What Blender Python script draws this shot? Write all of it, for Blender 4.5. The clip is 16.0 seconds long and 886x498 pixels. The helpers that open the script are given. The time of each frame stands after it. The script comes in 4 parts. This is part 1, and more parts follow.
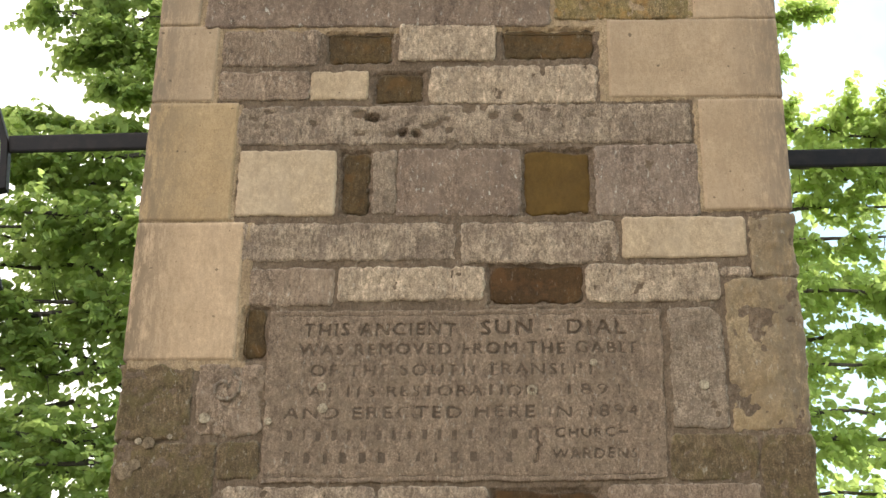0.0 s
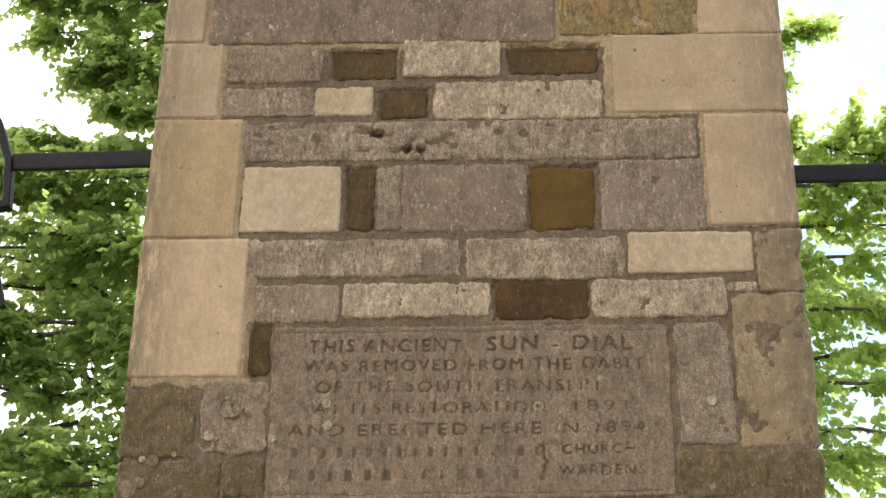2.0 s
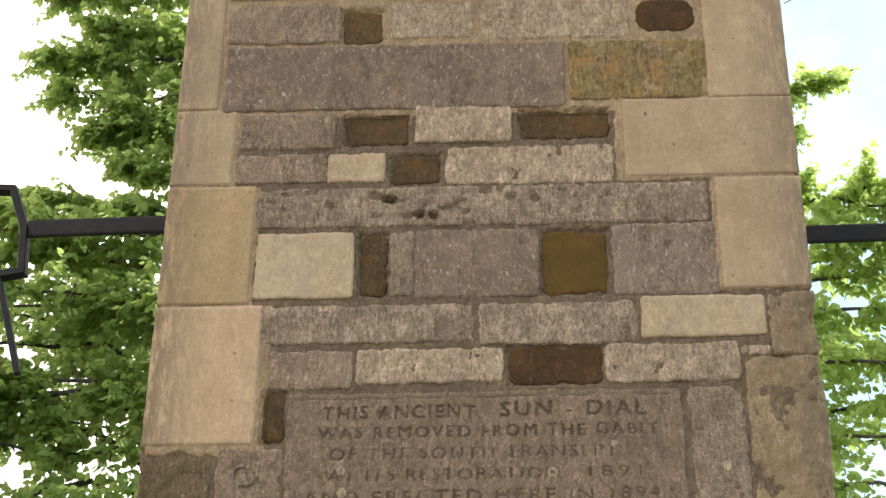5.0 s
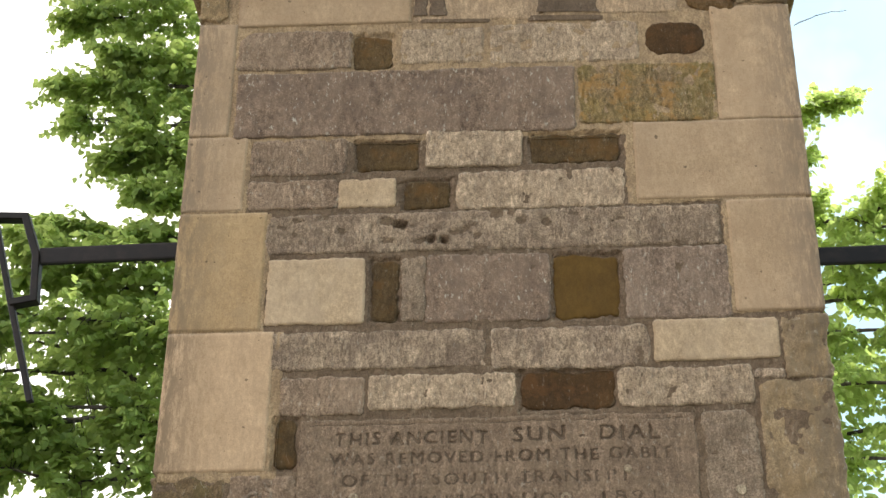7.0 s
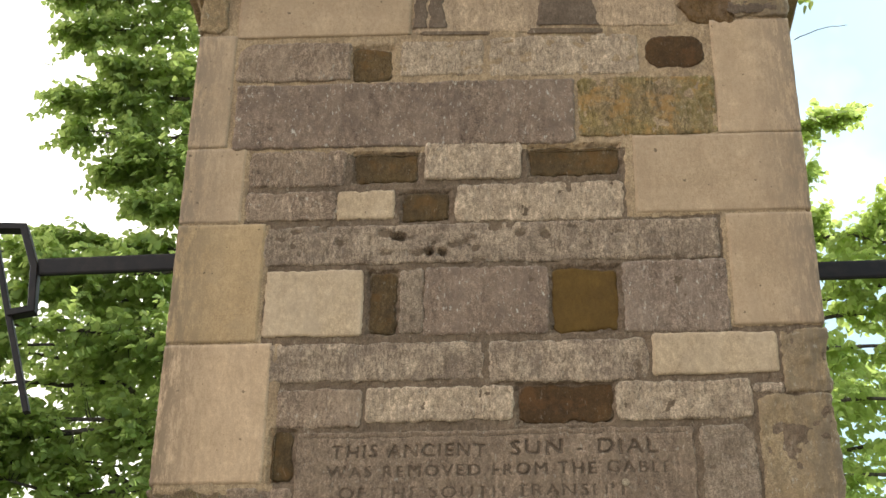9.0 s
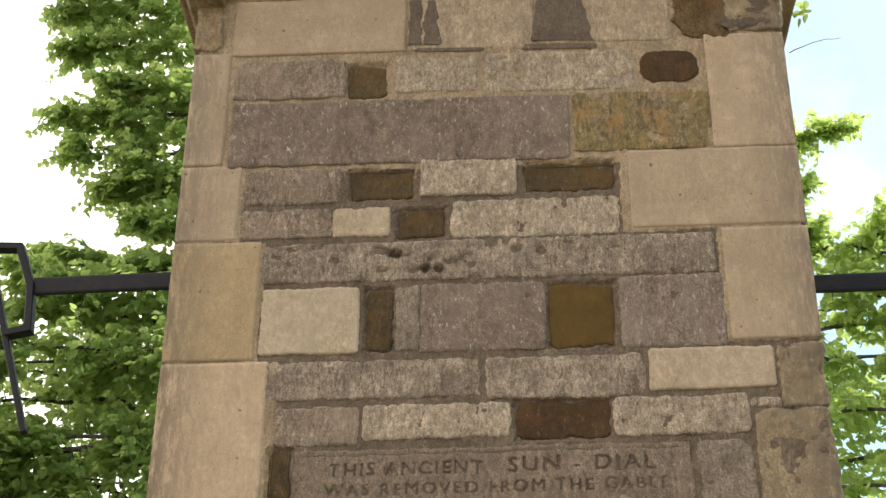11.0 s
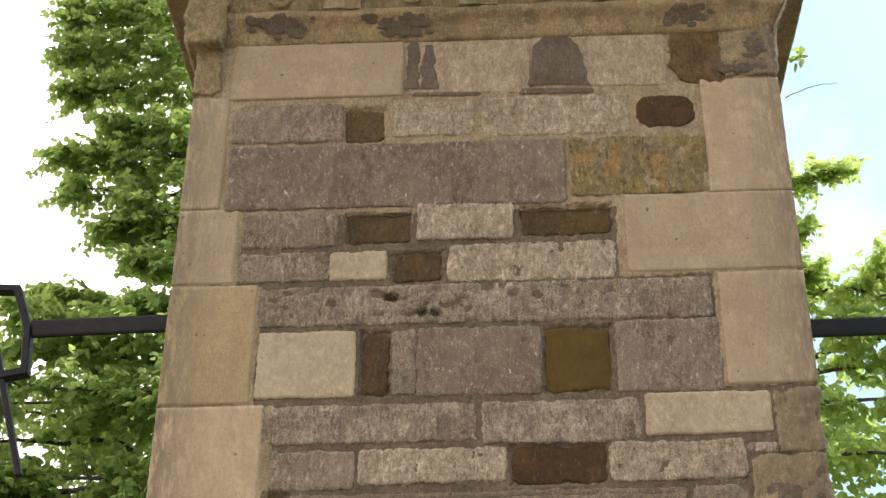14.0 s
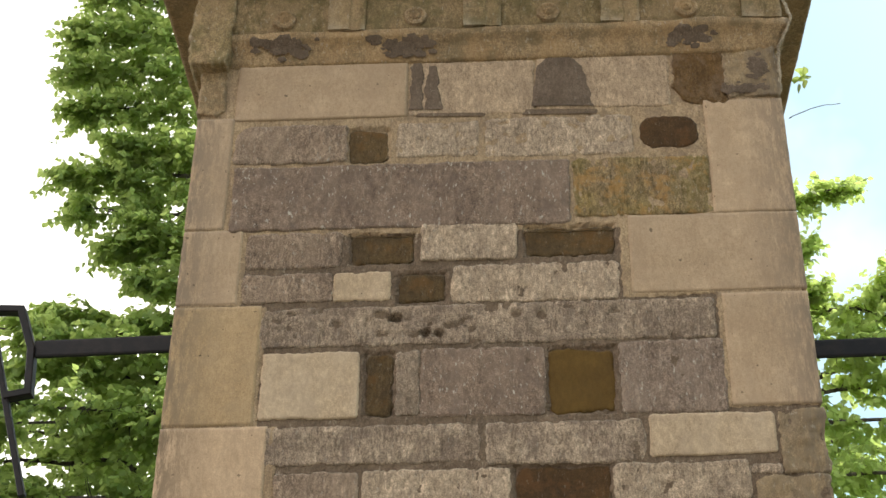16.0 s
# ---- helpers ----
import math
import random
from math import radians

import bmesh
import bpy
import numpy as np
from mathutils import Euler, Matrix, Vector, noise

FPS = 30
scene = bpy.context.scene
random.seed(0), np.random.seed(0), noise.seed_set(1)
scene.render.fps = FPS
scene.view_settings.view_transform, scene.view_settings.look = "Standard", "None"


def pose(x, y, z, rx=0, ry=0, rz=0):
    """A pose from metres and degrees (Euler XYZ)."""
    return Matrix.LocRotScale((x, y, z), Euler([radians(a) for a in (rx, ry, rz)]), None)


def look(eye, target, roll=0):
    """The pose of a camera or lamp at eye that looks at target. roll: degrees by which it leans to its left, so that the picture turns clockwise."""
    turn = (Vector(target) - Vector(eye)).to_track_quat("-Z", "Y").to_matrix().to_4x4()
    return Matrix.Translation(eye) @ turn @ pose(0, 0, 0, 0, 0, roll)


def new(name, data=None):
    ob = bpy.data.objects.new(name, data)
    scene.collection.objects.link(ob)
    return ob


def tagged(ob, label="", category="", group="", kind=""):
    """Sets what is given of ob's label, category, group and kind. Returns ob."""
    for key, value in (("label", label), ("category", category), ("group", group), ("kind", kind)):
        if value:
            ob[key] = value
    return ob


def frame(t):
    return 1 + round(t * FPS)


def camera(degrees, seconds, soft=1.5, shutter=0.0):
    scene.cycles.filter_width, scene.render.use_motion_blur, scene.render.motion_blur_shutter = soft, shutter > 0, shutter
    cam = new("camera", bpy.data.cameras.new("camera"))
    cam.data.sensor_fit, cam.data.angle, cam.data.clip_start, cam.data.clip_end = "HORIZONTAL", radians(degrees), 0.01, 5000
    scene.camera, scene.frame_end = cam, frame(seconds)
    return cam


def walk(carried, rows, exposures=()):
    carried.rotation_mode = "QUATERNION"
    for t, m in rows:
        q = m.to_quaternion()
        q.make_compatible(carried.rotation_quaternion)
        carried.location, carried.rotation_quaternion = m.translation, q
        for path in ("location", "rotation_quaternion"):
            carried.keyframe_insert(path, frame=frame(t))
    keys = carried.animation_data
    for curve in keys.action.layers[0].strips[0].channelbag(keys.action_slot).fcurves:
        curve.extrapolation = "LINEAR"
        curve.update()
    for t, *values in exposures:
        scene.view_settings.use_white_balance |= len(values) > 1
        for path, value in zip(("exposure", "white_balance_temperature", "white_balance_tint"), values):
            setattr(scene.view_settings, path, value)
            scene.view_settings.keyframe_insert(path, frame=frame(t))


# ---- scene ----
cam = camera(34.3, 16.0)
PATH = [
    (0, (-0.023, -2.389, 1.549), (-0.037, -0.555, 2.346), 1.0),
    (0.5, (-0.026, -2.389, 1.55), (-0.041, -0.561, 2.362), 1.0),
    (1, (-0.027, -2.383, 1.55), (-0.046, -0.563, 2.379), 1.0),
    (1.5, (-0.025, -2.377, 1.547), (-0.041, -0.556, 2.375), 0.9),
    (2, (-0.025, -2.375, 1.546), (-0.045, -0.553, 2.369), 0.9),
    (2.5, (-0.024, -2.382, 1.551), (-0.04, -0.563, 2.383), 0.7),
    (3, (-0.023, -2.389, 1.557), (-0.048, -0.576, 2.402), 0.7),
    (3.5, (-0.023, -2.399, 1.564), (-0.047, -0.593, 2.422), 0.5),
    (4, (-0.024, -2.394, 1.564), (-0.055, -0.594, 2.436), 0.6),
    (6.5, (-0.018, -2.39, 1.57), (-0.07, -0.608, 2.477), 0.6),
    (7, (-0.017, -2.388, 1.57), (-0.077, -0.612, 2.487), 0.6),
    (7.5, (-0.019, -2.387, 1.573), (-0.083, -0.613, 2.495), 0.7),
    (8, (-0.016, -2.387, 1.574), (-0.082, -0.617, 2.503), 0.8),
    (8.5, (-0.015, -2.382, 1.573), (-0.082, -0.613, 2.504), 0.8),
    (9, (-0.013, -2.381, 1.57), (-0.074, -0.613, 2.505), 0.9),
    (11.5, (-0.005, -2.384, 1.578), (-0.066, -0.63, 2.538), 0.4),
    (12, (-0.005, -2.389, 1.578), (-0.063, -0.642, 2.549), 0.5),
    (12.5, (-0.002, -2.388, 1.576), (-0.058, -0.644, 2.553), 0.5),
    (13, (0.001, -2.392, 1.581), (-0.057, -0.653, 2.566), 0.5),
    (13.5, (0.004, -2.391, 1.58), (-0.055, -0.657, 2.575), 0.6),
    (14, (0.002, -2.387, 1.581), (-0.059, -0.656, 2.581), 0.6),
    (14.5, (0.002, -2.387, 1.582), (-0.06, -0.66, 2.589), 0.7),
    (15, (0.002, -2.389, 1.584), (-0.064, -0.666, 2.597), 0.7),
    (15.5, (0.002, -2.39, 1.583), (-0.063, -0.67, 2.6), 0.8),
    (16, (0.002, -2.389, 1.583), (-0.064, -0.672, 2.606), 0.7),
]
EXPOSURES = [(0, 0.62), (4, 0.54), (7, 0.47), (12, 0.39), (16, 0.32)]
walk(cam, [(t, look(eye, target, roll)) for t, eye, target, roll in PATH], EXPOSURES)

# ---- world, sun and exposure ----
SUN_AZ, SUN_EL = radians(68), radians(55)      # clockwise from +y, above the horizon
world = bpy.data.worlds.new("world")
scene.world = world
world.use_nodes = True
wn = world.node_tree
sky = wn.nodes.new("ShaderNodeTexSky")
sky.sky_type, sky.sun_disc = 'NISHITA', False
sky.sun_elevation, sky.sun_rotation = SUN_EL, SUN_AZ
sky.dust_density, sky.air_density = 2.2, 1.0
# broken white cloud over the blue
tc = wn.nodes.new("ShaderNodeTexCoord")
cl = wn.nodes.new("ShaderNodeTexNoise")
cl.inputs["Scale"].default_value, cl.inputs["Detail"].default_value, cl.inputs["Roughness"].default_value = 2.2, 6.0, 0.55
cr = wn.nodes.new("ShaderNodeMapRange")
cr.inputs["From Min"].default_value, cr.inputs["From Max"].default_value = 0.40, 0.54
cr.inputs["To Min"].default_value = 0.08
cm = wn.nodes.new("ShaderNodeMix")
cm.data_type = 'RGBA'
cm.inputs[7].default_value = (15.0, 14.4, 13.9, 1)
wn.links.new(tc.outputs["Generated"], cl.inputs["Vector"])
sx = wn.nodes.new("ShaderNodeSeparateXYZ")
thin = wn.nodes.new("ShaderNodeMath")
thin.operation = 'MULTIPLY_ADD'
thin.inputs[1].default_value = -0.42
wn.links.new(tc.outputs["Generated"], sx.inputs[0])
wn.links.new(sx.outputs["X"], thin.inputs[0])
soft_cloud = wn.nodes.new("ShaderNodeMapRange")      # the cloud thins out to one side
soft_cloud.inputs["To Min"].default_value, soft_cloud.inputs["To Max"].default_value = 0.32, 0.68
wn.links.new(cl.outputs["Fac"], soft_cloud.inputs["Value"])
wn.links.new(soft_cloud.outputs["Result"], thin.inputs[2])
wn.links.new(thin.outputs[0], cr.inputs["Value"])
wn.links.new(cr.outputs["Result"], cm.inputs[0])
clear = wn.nodes.new("ShaderNodeMix")      # a bright, slightly hazy blue where the cloud is thin
clear.data_type, clear.blend_type = 'RGBA', 'MULTIPLY'
clear.inputs[0].default_value = 1.0
clear.inputs[7].default_value = (1.45, 1.75, 1.50, 1)
wn.links.new(sky.outputs[0], clear.inputs[6])
wn.links.new(clear.outputs[2], cm.inputs[6])
wn.links.new(cm.outputs[2], wn.nodes["Background"].inputs[0])
wn.nodes["Background"].inputs[1].default_value = 0.12
sun = new("sun", bpy.data.lights.new("sun", 'SUN'))
sun.data.energy, sun.data.angle, sun.data.color = 3.2, radians(0.8), (1.0, 0.93, 0.82)
sun.matrix_world = look((0, 0, 20), (-math.sin(SUN_AZ) * math.cos(SUN_EL), -math.cos(SUN_AZ) * math.cos(SUN_EL), 20 - math.sin(SUN_EL)))


# ---- materials ----
def mat(name):
    m = bpy.data.materials.new(name)
    m.use_nodes = True
    return m, m.node_tree, m.node_tree.nodes["Principled BSDF"]


def node(nt, kind, **inputs):
    n = nt.nodes.new(kind)
    for key, value in inputs.items():
        n.inputs[key].default_value = value
    return n


def coords(nt, scale=(1, 1, 1)):
    tc = nt.nodes.new("ShaderNodeTexCoord")
    mp = nt.nodes.new("ShaderNodeMapping")
    mp.inputs["Scale"].default_value = scale
    nt.links.new(tc.outputs["Object"], mp.inputs["Vector"])
    return mp.outputs["Vector"]


def noise_tex(nt, vec, scale, detail=6.0, rough=0.6, lo=0.4, hi=0.6):
    n = node(nt, "ShaderNodeTexNoise", Scale=scale, Detail=detail, Roughness=rough)
    nt.links.new(vec, n.inputs["Vector"])
    r = nt.nodes.new("ShaderNodeMapRange")
    r.inputs["From Min"].default_value, r.inputs["From Max"].default_value = lo, hi
    nt.links.new(n.outputs["Fac"], r.inputs["Value"])
    return r.outputs["Result"]


def mixed(nt, fac, a, b, blend='MIX'):
    n = nt.nodes.new("ShaderNodeMix")
    n.data_type, n.blend_type = 'RGBA', blend
    for sock, value in ((n.inputs[0], fac), (n.inputs[6], a), (n.inputs[7], b)):
        if isinstance(value, (int, float)):
            sock.default_value = value
        elif isinstance(value, tuple):
            sock.default_value = (*value, 1)
        else:
            nt.links.new(value, sock)
    return n.outputs[2]


def times(nt, a, b):
    n = nt.nodes.new("ShaderNodeMath")
    n.operation = 'MULTIPLY'
    for sock, value in ((n.inputs[0], a), (n.inputs[1], b)):
        if isinstance(value, (int, float)):
            sock.default_value = value
        else:
            nt.links.new(value, sock)
    return n.outputs[0]


def bump(nt, bsdf, heights, dist):
    last = None
    for h, strength in heights:
        b = nt.nodes.new("ShaderNodeBump")
        b.inputs["Strength"].default_value, b.inputs["Distance"].default_value = strength, dist
        nt.links.new(h, b.inputs["Height"])
        if last:
            nt.links.new(last, b.inputs["Normal"])
        last = b.outputs["Normal"]
    nt.links.new(last, bsdf.inputs["Normal"])


def stone_mat(name, base, patch, streak, streak_amount=0.5, speck=(0.6, 0.55, 0.45), speck_amount=0.3, grit=1.0, vary=0.25,
              stain=None, stain_amount=0.0, wash=None, wash_amount=0.0,
              bed=None, bed_amount=0.0, grime=None, pins=0.0):
    """Weathered stone: broad patches, upright tooling streaks, fine grain, pale specks."""
    m, nt, bsdf = mat(name)
    v = coords(nt)
    base, patch, streak, stain, wash = (q and tuple(c * k for c, k in zip(q, (1.068, 1.0, 0.965))) for q in (base, patch, streak, stain, wash))
    col = mixed(nt, noise_tex(nt, v, 9.0, 5, 0.6, 0.38, 0.62), base, patch)
    up = coords(nt, (1, 1, 0.22))
    lines = noise_tex(nt, up, 200.0, 5, 0.68, 0.48, 0.58)
    area = noise_tex(nt, v, 17.0, 4, 0.6, 0.36, 0.56)
    col = mixed(nt, times(nt, times(nt, lines, area), streak_amount), col, streak)
    mottle = noise_tex(nt, coords(nt, (1, 1, 0.6)), 42.0, 8, 0.72, 0.30, 0.70)
    col = mixed(nt, min(grit, 1.0), col, mixed(nt, mottle, (0.58, 0.56, 0.54), (1.40, 1.42, 1.42)), 'MULTIPLY')
    fine = noise_tex(nt, v, 330.0, 4, 0.75, 0.36, 0.64)
    grain = mixed(nt, fine, (0.52, 0.51, 0.50), (1.42, 1.42, 1.42))
    col = mixed(nt, 0.9 * min(grit, 1.0), col, grain, 'MULTIPLY')
    fleck = noise_tex(nt, coords(nt, (1, 1, 0.55)), 135.0, 5, 0.78, 0.42, 0.58)
    col = mixed(nt, 0.75 * min(grit, 1.0), col, mixed(nt, fleck, (0.66, 0.65, 0.64), (1.30, 1.30, 1.30)), 'MULTIPLY')
    holes = noise_tex(nt, coords(nt, (1, 1, 0.7)), 190.0, 3, 0.6, 0.60, 0.68)
    col = mixed(nt, times(nt, times(nt, holes, area), 0.75 * min(grit, 1.0)), col, tuple(0.30 * c for c in base))
    if wash:
        col = mixed(nt, times(nt, noise_tex(nt, coords(nt, (1, 1, 0.35)), 11.0, 5, 0.6, 0.44, 0.60), wash_amount), col, wash)
    if stain:
        col = mixed(nt, times(nt, noise_tex(nt, v, 22.0, 6, 0.7, 0.50, 0.60), stain_amount), col, stain)
    if bed:         # bedding or sawing lines along one direction
        col = mixed(nt, times(nt, noise_tex(nt, coords(nt, bed), 14.0, 6, 0.7, 0.42, 0.64), bed_amount), col, tuple(0.72 * c for c in base))
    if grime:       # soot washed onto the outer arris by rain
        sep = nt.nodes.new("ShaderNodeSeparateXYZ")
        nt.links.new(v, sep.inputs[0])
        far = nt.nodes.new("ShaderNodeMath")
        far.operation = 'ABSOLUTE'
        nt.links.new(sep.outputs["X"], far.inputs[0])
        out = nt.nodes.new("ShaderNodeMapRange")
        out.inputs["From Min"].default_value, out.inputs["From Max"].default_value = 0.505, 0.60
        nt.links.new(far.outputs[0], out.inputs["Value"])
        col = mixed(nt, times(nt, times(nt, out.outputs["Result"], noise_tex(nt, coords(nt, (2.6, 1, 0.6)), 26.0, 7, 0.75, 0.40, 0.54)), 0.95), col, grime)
    if pins:        # small dark pinholes
        col = mixed(nt, times(nt, noise_tex(nt, v, 75.0, 2, 0.5, 0.70, 0.73), pins), col, tuple(0.25 * c for c in base))
    spots = noise_tex(nt, coords(nt, (1, 1, 0.45)), 150.0, 4, 0.65, 0.60, 0.66)
    col = mixed(nt, times(nt, times(nt, spots, area), speck_amount), col, speck)
    geo = nt.nodes.new("ShaderNodeNewGeometry")
    arris = nt.nodes.new("ShaderNodeMapRange")
    arris.inputs["From Min"].default_value, arris.inputs["From Max"].default_value = 0.54, 0.62
    nt.links.new(geo.outputs["Pointiness"], arris.inputs["Value"])
    col = mixed(nt, times(nt, times(nt, arris.outputs["Result"], mottle), 0.55 * min(grit, 1.0)), col, speck)
    oi = nt.nodes.new("ShaderNodeObjectInfo")
    r = nt.nodes.new("ShaderNodeMapRange")
    r.inputs["To Min"].default_value, r.inputs["To Max"].default_value = 1 - vary, 1 + vary
    nt.links.new(oi.outputs["Random"], r.inputs["Value"])
    hsv = nt.nodes.new("ShaderNodeHueSaturation")
    nt.links.new(col, hsv.inputs["Color"])
    nt.links.new(r.outputs["Result"], hsv.inputs["Value"])
    nt.links.new(hsv.outputs["Color"], bsdf.inputs["Base Color"])
    bsdf.inputs["Roughness"].default_value = 0.92
    bsdf.inputs["Specular IOR Level"].default_value = 0.25
    bump(nt, bsdf, [(lines, 0.40 * grit), (fine, 0.65 * grit), (mottle, 0.40 * grit), (fleck, 0.45 * grit)], 0.003)
    return m


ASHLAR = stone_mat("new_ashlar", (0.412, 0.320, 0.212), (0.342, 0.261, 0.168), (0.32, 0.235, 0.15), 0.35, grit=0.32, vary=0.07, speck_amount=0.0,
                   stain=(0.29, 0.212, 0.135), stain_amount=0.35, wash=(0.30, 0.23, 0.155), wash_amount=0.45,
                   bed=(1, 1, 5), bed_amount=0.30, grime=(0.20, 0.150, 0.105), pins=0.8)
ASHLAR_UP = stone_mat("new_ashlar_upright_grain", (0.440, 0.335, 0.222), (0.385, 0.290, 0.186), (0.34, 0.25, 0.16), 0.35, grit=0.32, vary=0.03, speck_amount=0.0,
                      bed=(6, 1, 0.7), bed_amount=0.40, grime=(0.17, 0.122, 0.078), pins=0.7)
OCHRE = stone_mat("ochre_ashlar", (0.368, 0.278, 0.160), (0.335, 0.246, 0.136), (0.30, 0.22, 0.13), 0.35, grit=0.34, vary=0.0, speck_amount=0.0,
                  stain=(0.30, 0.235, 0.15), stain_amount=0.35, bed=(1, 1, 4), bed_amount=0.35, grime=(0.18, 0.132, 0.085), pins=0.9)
PALE = stone_mat("pale_limestone", (0.455, 0.370, 0.270), (0.320, 0.254, 0.188), (0.160, 0.125, 0.096), 0.62, grit=1.0, vary=0.08,
                 stain=(0.19, 0.148, 0.115), stain_amount=0.5)
WHITE = stone_mat("whitish_limestone", (0.49, 0.40, 0.288), (0.39, 0.315, 0.226), (0.22, 0.172, 0.128), 0.65, grit=0.9, vary=0.06,
                  stain=(0.25, 0.2, 0.15), stain_amount=0.3)
CREAM = stone_mat("cream_limestone", (0.412, 0.330, 0.222), (0.368, 0.292, 0.192), (0.30, 0.235, 0.16), 0.3, grit=0.45, vary=0.03, speck_amount=0.1,
                  stain=(0.20, 0.158, 0.118), stain_amount=0.22, wash=(0.44, 0.365, 0.26), wash_amount=0.5)
GREY = stone_mat("grey_limestone", (0.300, 0.230, 0.167), (0.220, 0.168, 0.124), (0.39, 0.305, 0.22), 0.95, grit=1.0, vary=0.08, speck_amount=0.5,
                 wash=(0.36, 0.28, 0.20), wash_amount=0.45)
PURPLE = stone_mat("purple_grey_limestone", (0.250, 0.190, 0.141), (0.195, 0.147, 0.111), (0.28, 0.215, 0.16), 0.6, grit=0.9, vary=0.04, speck_amount=0.8,
                   stain=(0.165, 0.125, 0.098), stain_amount=0.5, wash=(0.31, 0.24, 0.18), wash_amount=0.45)
SLATEY = stone_mat("soot_crusted_limestone", (0.240, 0.187, 0.146), (0.29, 0.224, 0.170), (0.12, 0.098, 0.082), 0.5, grit=0.95, vary=0.05, speck_amount=0.8,
                   wash=(0.32, 0.255, 0.195), wash_amount=0.5)
TABLET = stone_mat("inscribed_slab_stone", (0.248, 0.190, 0.136), (0.195, 0.150, 0.109), (0.28, 0.215, 0.152), 0.5, grit=0.85, vary=0.0, speck_amount=0.3,
                   stain=(0.205, 0.160, 0.108), stain_amount=0.4)
IRONSTONE = stone_mat("brown_ironstone", (0.092, 0.062, 0.025), (0.062, 0.043, 0.020), (0.12, 0.085, 0.045), 0.5, grit=0.6, vary=0.15, speck_amount=0.15,
                      stain=(0.125, 0.068, 0.020), stain_amount=0.6)
OLIVE = stone_mat("olive_brown_stone", (0.100, 0.060, 0.013), (0.078, 0.047, 0.012), (0.11, 0.075, 0.02), 0.2, grit=0.25, vary=0.03, speck_amount=0.0)
RUSTY = stone_mat("rust_brown_stone", (0.125, 0.074, 0.026), (0.075, 0.046, 0.018), (0.18, 0.12, 0.06), 0.4, grit=0.6, vary=0.05, speck_amount=0.1,
                  stain=(0.17, 0.12, 0.075), stain_amount=0.5)
UMBER = stone_mat("umber_stone", (0.066, 0.038, 0.014), (0.046, 0.027, 0.011), (0.08, 0.05, 0.025), 0.3, grit=0.5, vary=0.1, speck_amount=0.1,
                  stain=(0.105, 0.052, 0.018), stain_amount=0.5)
LICHEN = stone_mat("lichened_stone", (0.255, 0.195, 0.082), (0.275, 0.208, 0.125), (0.115, 0.092, 0.045), 0.85, grit=0.9, vary=0.03,
                   stain=(0.38, 0.225, 0.075), stain_amount=0.65, wash=(0.215, 0.180, 0.055), wash_amount=0.45)
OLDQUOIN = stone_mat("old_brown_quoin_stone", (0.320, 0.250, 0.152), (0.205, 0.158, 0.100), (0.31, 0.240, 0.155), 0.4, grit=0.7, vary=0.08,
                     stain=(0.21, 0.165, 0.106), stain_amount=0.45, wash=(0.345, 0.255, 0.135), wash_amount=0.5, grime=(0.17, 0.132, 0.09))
DULL = stone_mat("dull_buff_limestone", (0.43, 0.335, 0.226), (0.36, 0.278, 0.188), (0.21, 0.165, 0.12), 0.4, grit=0.75, vary=0.05, speck_amount=0.15,
                 stain=(0.27, 0.205, 0.14), stain_amount=0.4)
ROUGHGREY = stone_mat("rough_pale_grey_stone", (0.275, 0.222, 0.163), (0.225, 0.180, 0.132), (0.34, 0.27, 0.2), 0.4, grit=0.9, vary=0.03, speck_amount=0.3,
                      stain=(0.19, 0.15, 0.115), stain_amount=0.4)
MOSSY = stone_mat("mossy_brown_stone", (0.155, 0.115, 0.066), (0.112, 0.085, 0.047), (0.21, 0.16, 0.10), 0.45, grit=0.8, vary=0.08, speck_amount=0.3,
                  stain=(0.115, 0.098, 0.036), stain_amount=0.5)
SOOT = stone_mat("black_sulphate_crust", (0.098, 0.075, 0.053), (0.13, 0.10, 0.072), (0.17, 0.135, 0.10), 0.3, grit=0.5, vary=0.1, speck_amount=0.1)
CORNICE = stone_mat("weathered_cornice_stone", (0.330, 0.245, 0.140), (0.255, 0.190, 0.108), (0.20, 0.15, 0.09), 0.35, grit=0.75, vary=0.08,
                    stain=(0.145, 0.118, 0.066), stain_amount=0.55, wash=(0.36, 0.24, 0.115), wash_amount=0.45)
MOSSY_CORNICE = stone_mat("green_mossed_cornice_stone", (0.300, 0.225, 0.125), (0.200, 0.160, 0.078), (0.19, 0.15, 0.08), 0.4, grit=0.75, vary=0.10,
                          stain=(0.120, 0.105, 0.045), stain_amount=0.6, wash=(0.32, 0.235, 0.135), wash_amount=0.5)
MORTAR_OLD = stone_mat("old_grey_mortar", (0.152, 0.114, 0.077), (0.122, 0.092, 0.063), (0.2, 0.16, 0.12), 0.3, grit=0.6, vary=0.0, speck=(0.42, 0.35, 0.26), speck_amount=0.45)
MORTAR_NEW = stone_mat("buff_lime_mortar", (0.355, 0.275, 0.170), (0.29, 0.218, 0.136), (0.22, 0.165, 0.11), 0.4, grit=0.6, vary=0.0, speck_amount=0.1,
                       stain=(0.19, 0.145, 0.10), stain_amount=0.5)
LICHEN_SPOT = stone_mat("pale_lichen_spot", (0.42, 0.37, 0.27), (0.31, 0.265, 0.19), (0.22, 0.18, 0.13), 0.5, grit=0.9, vary=0.05)
FAINT_LICHEN = stone_mat("faint_brown_lichen", (0.235, 0.185, 0.12), (0.19, 0.15, 0.098), (0.16, 0.125, 0.09), 0.5, grit=0.9, vary=0.05)
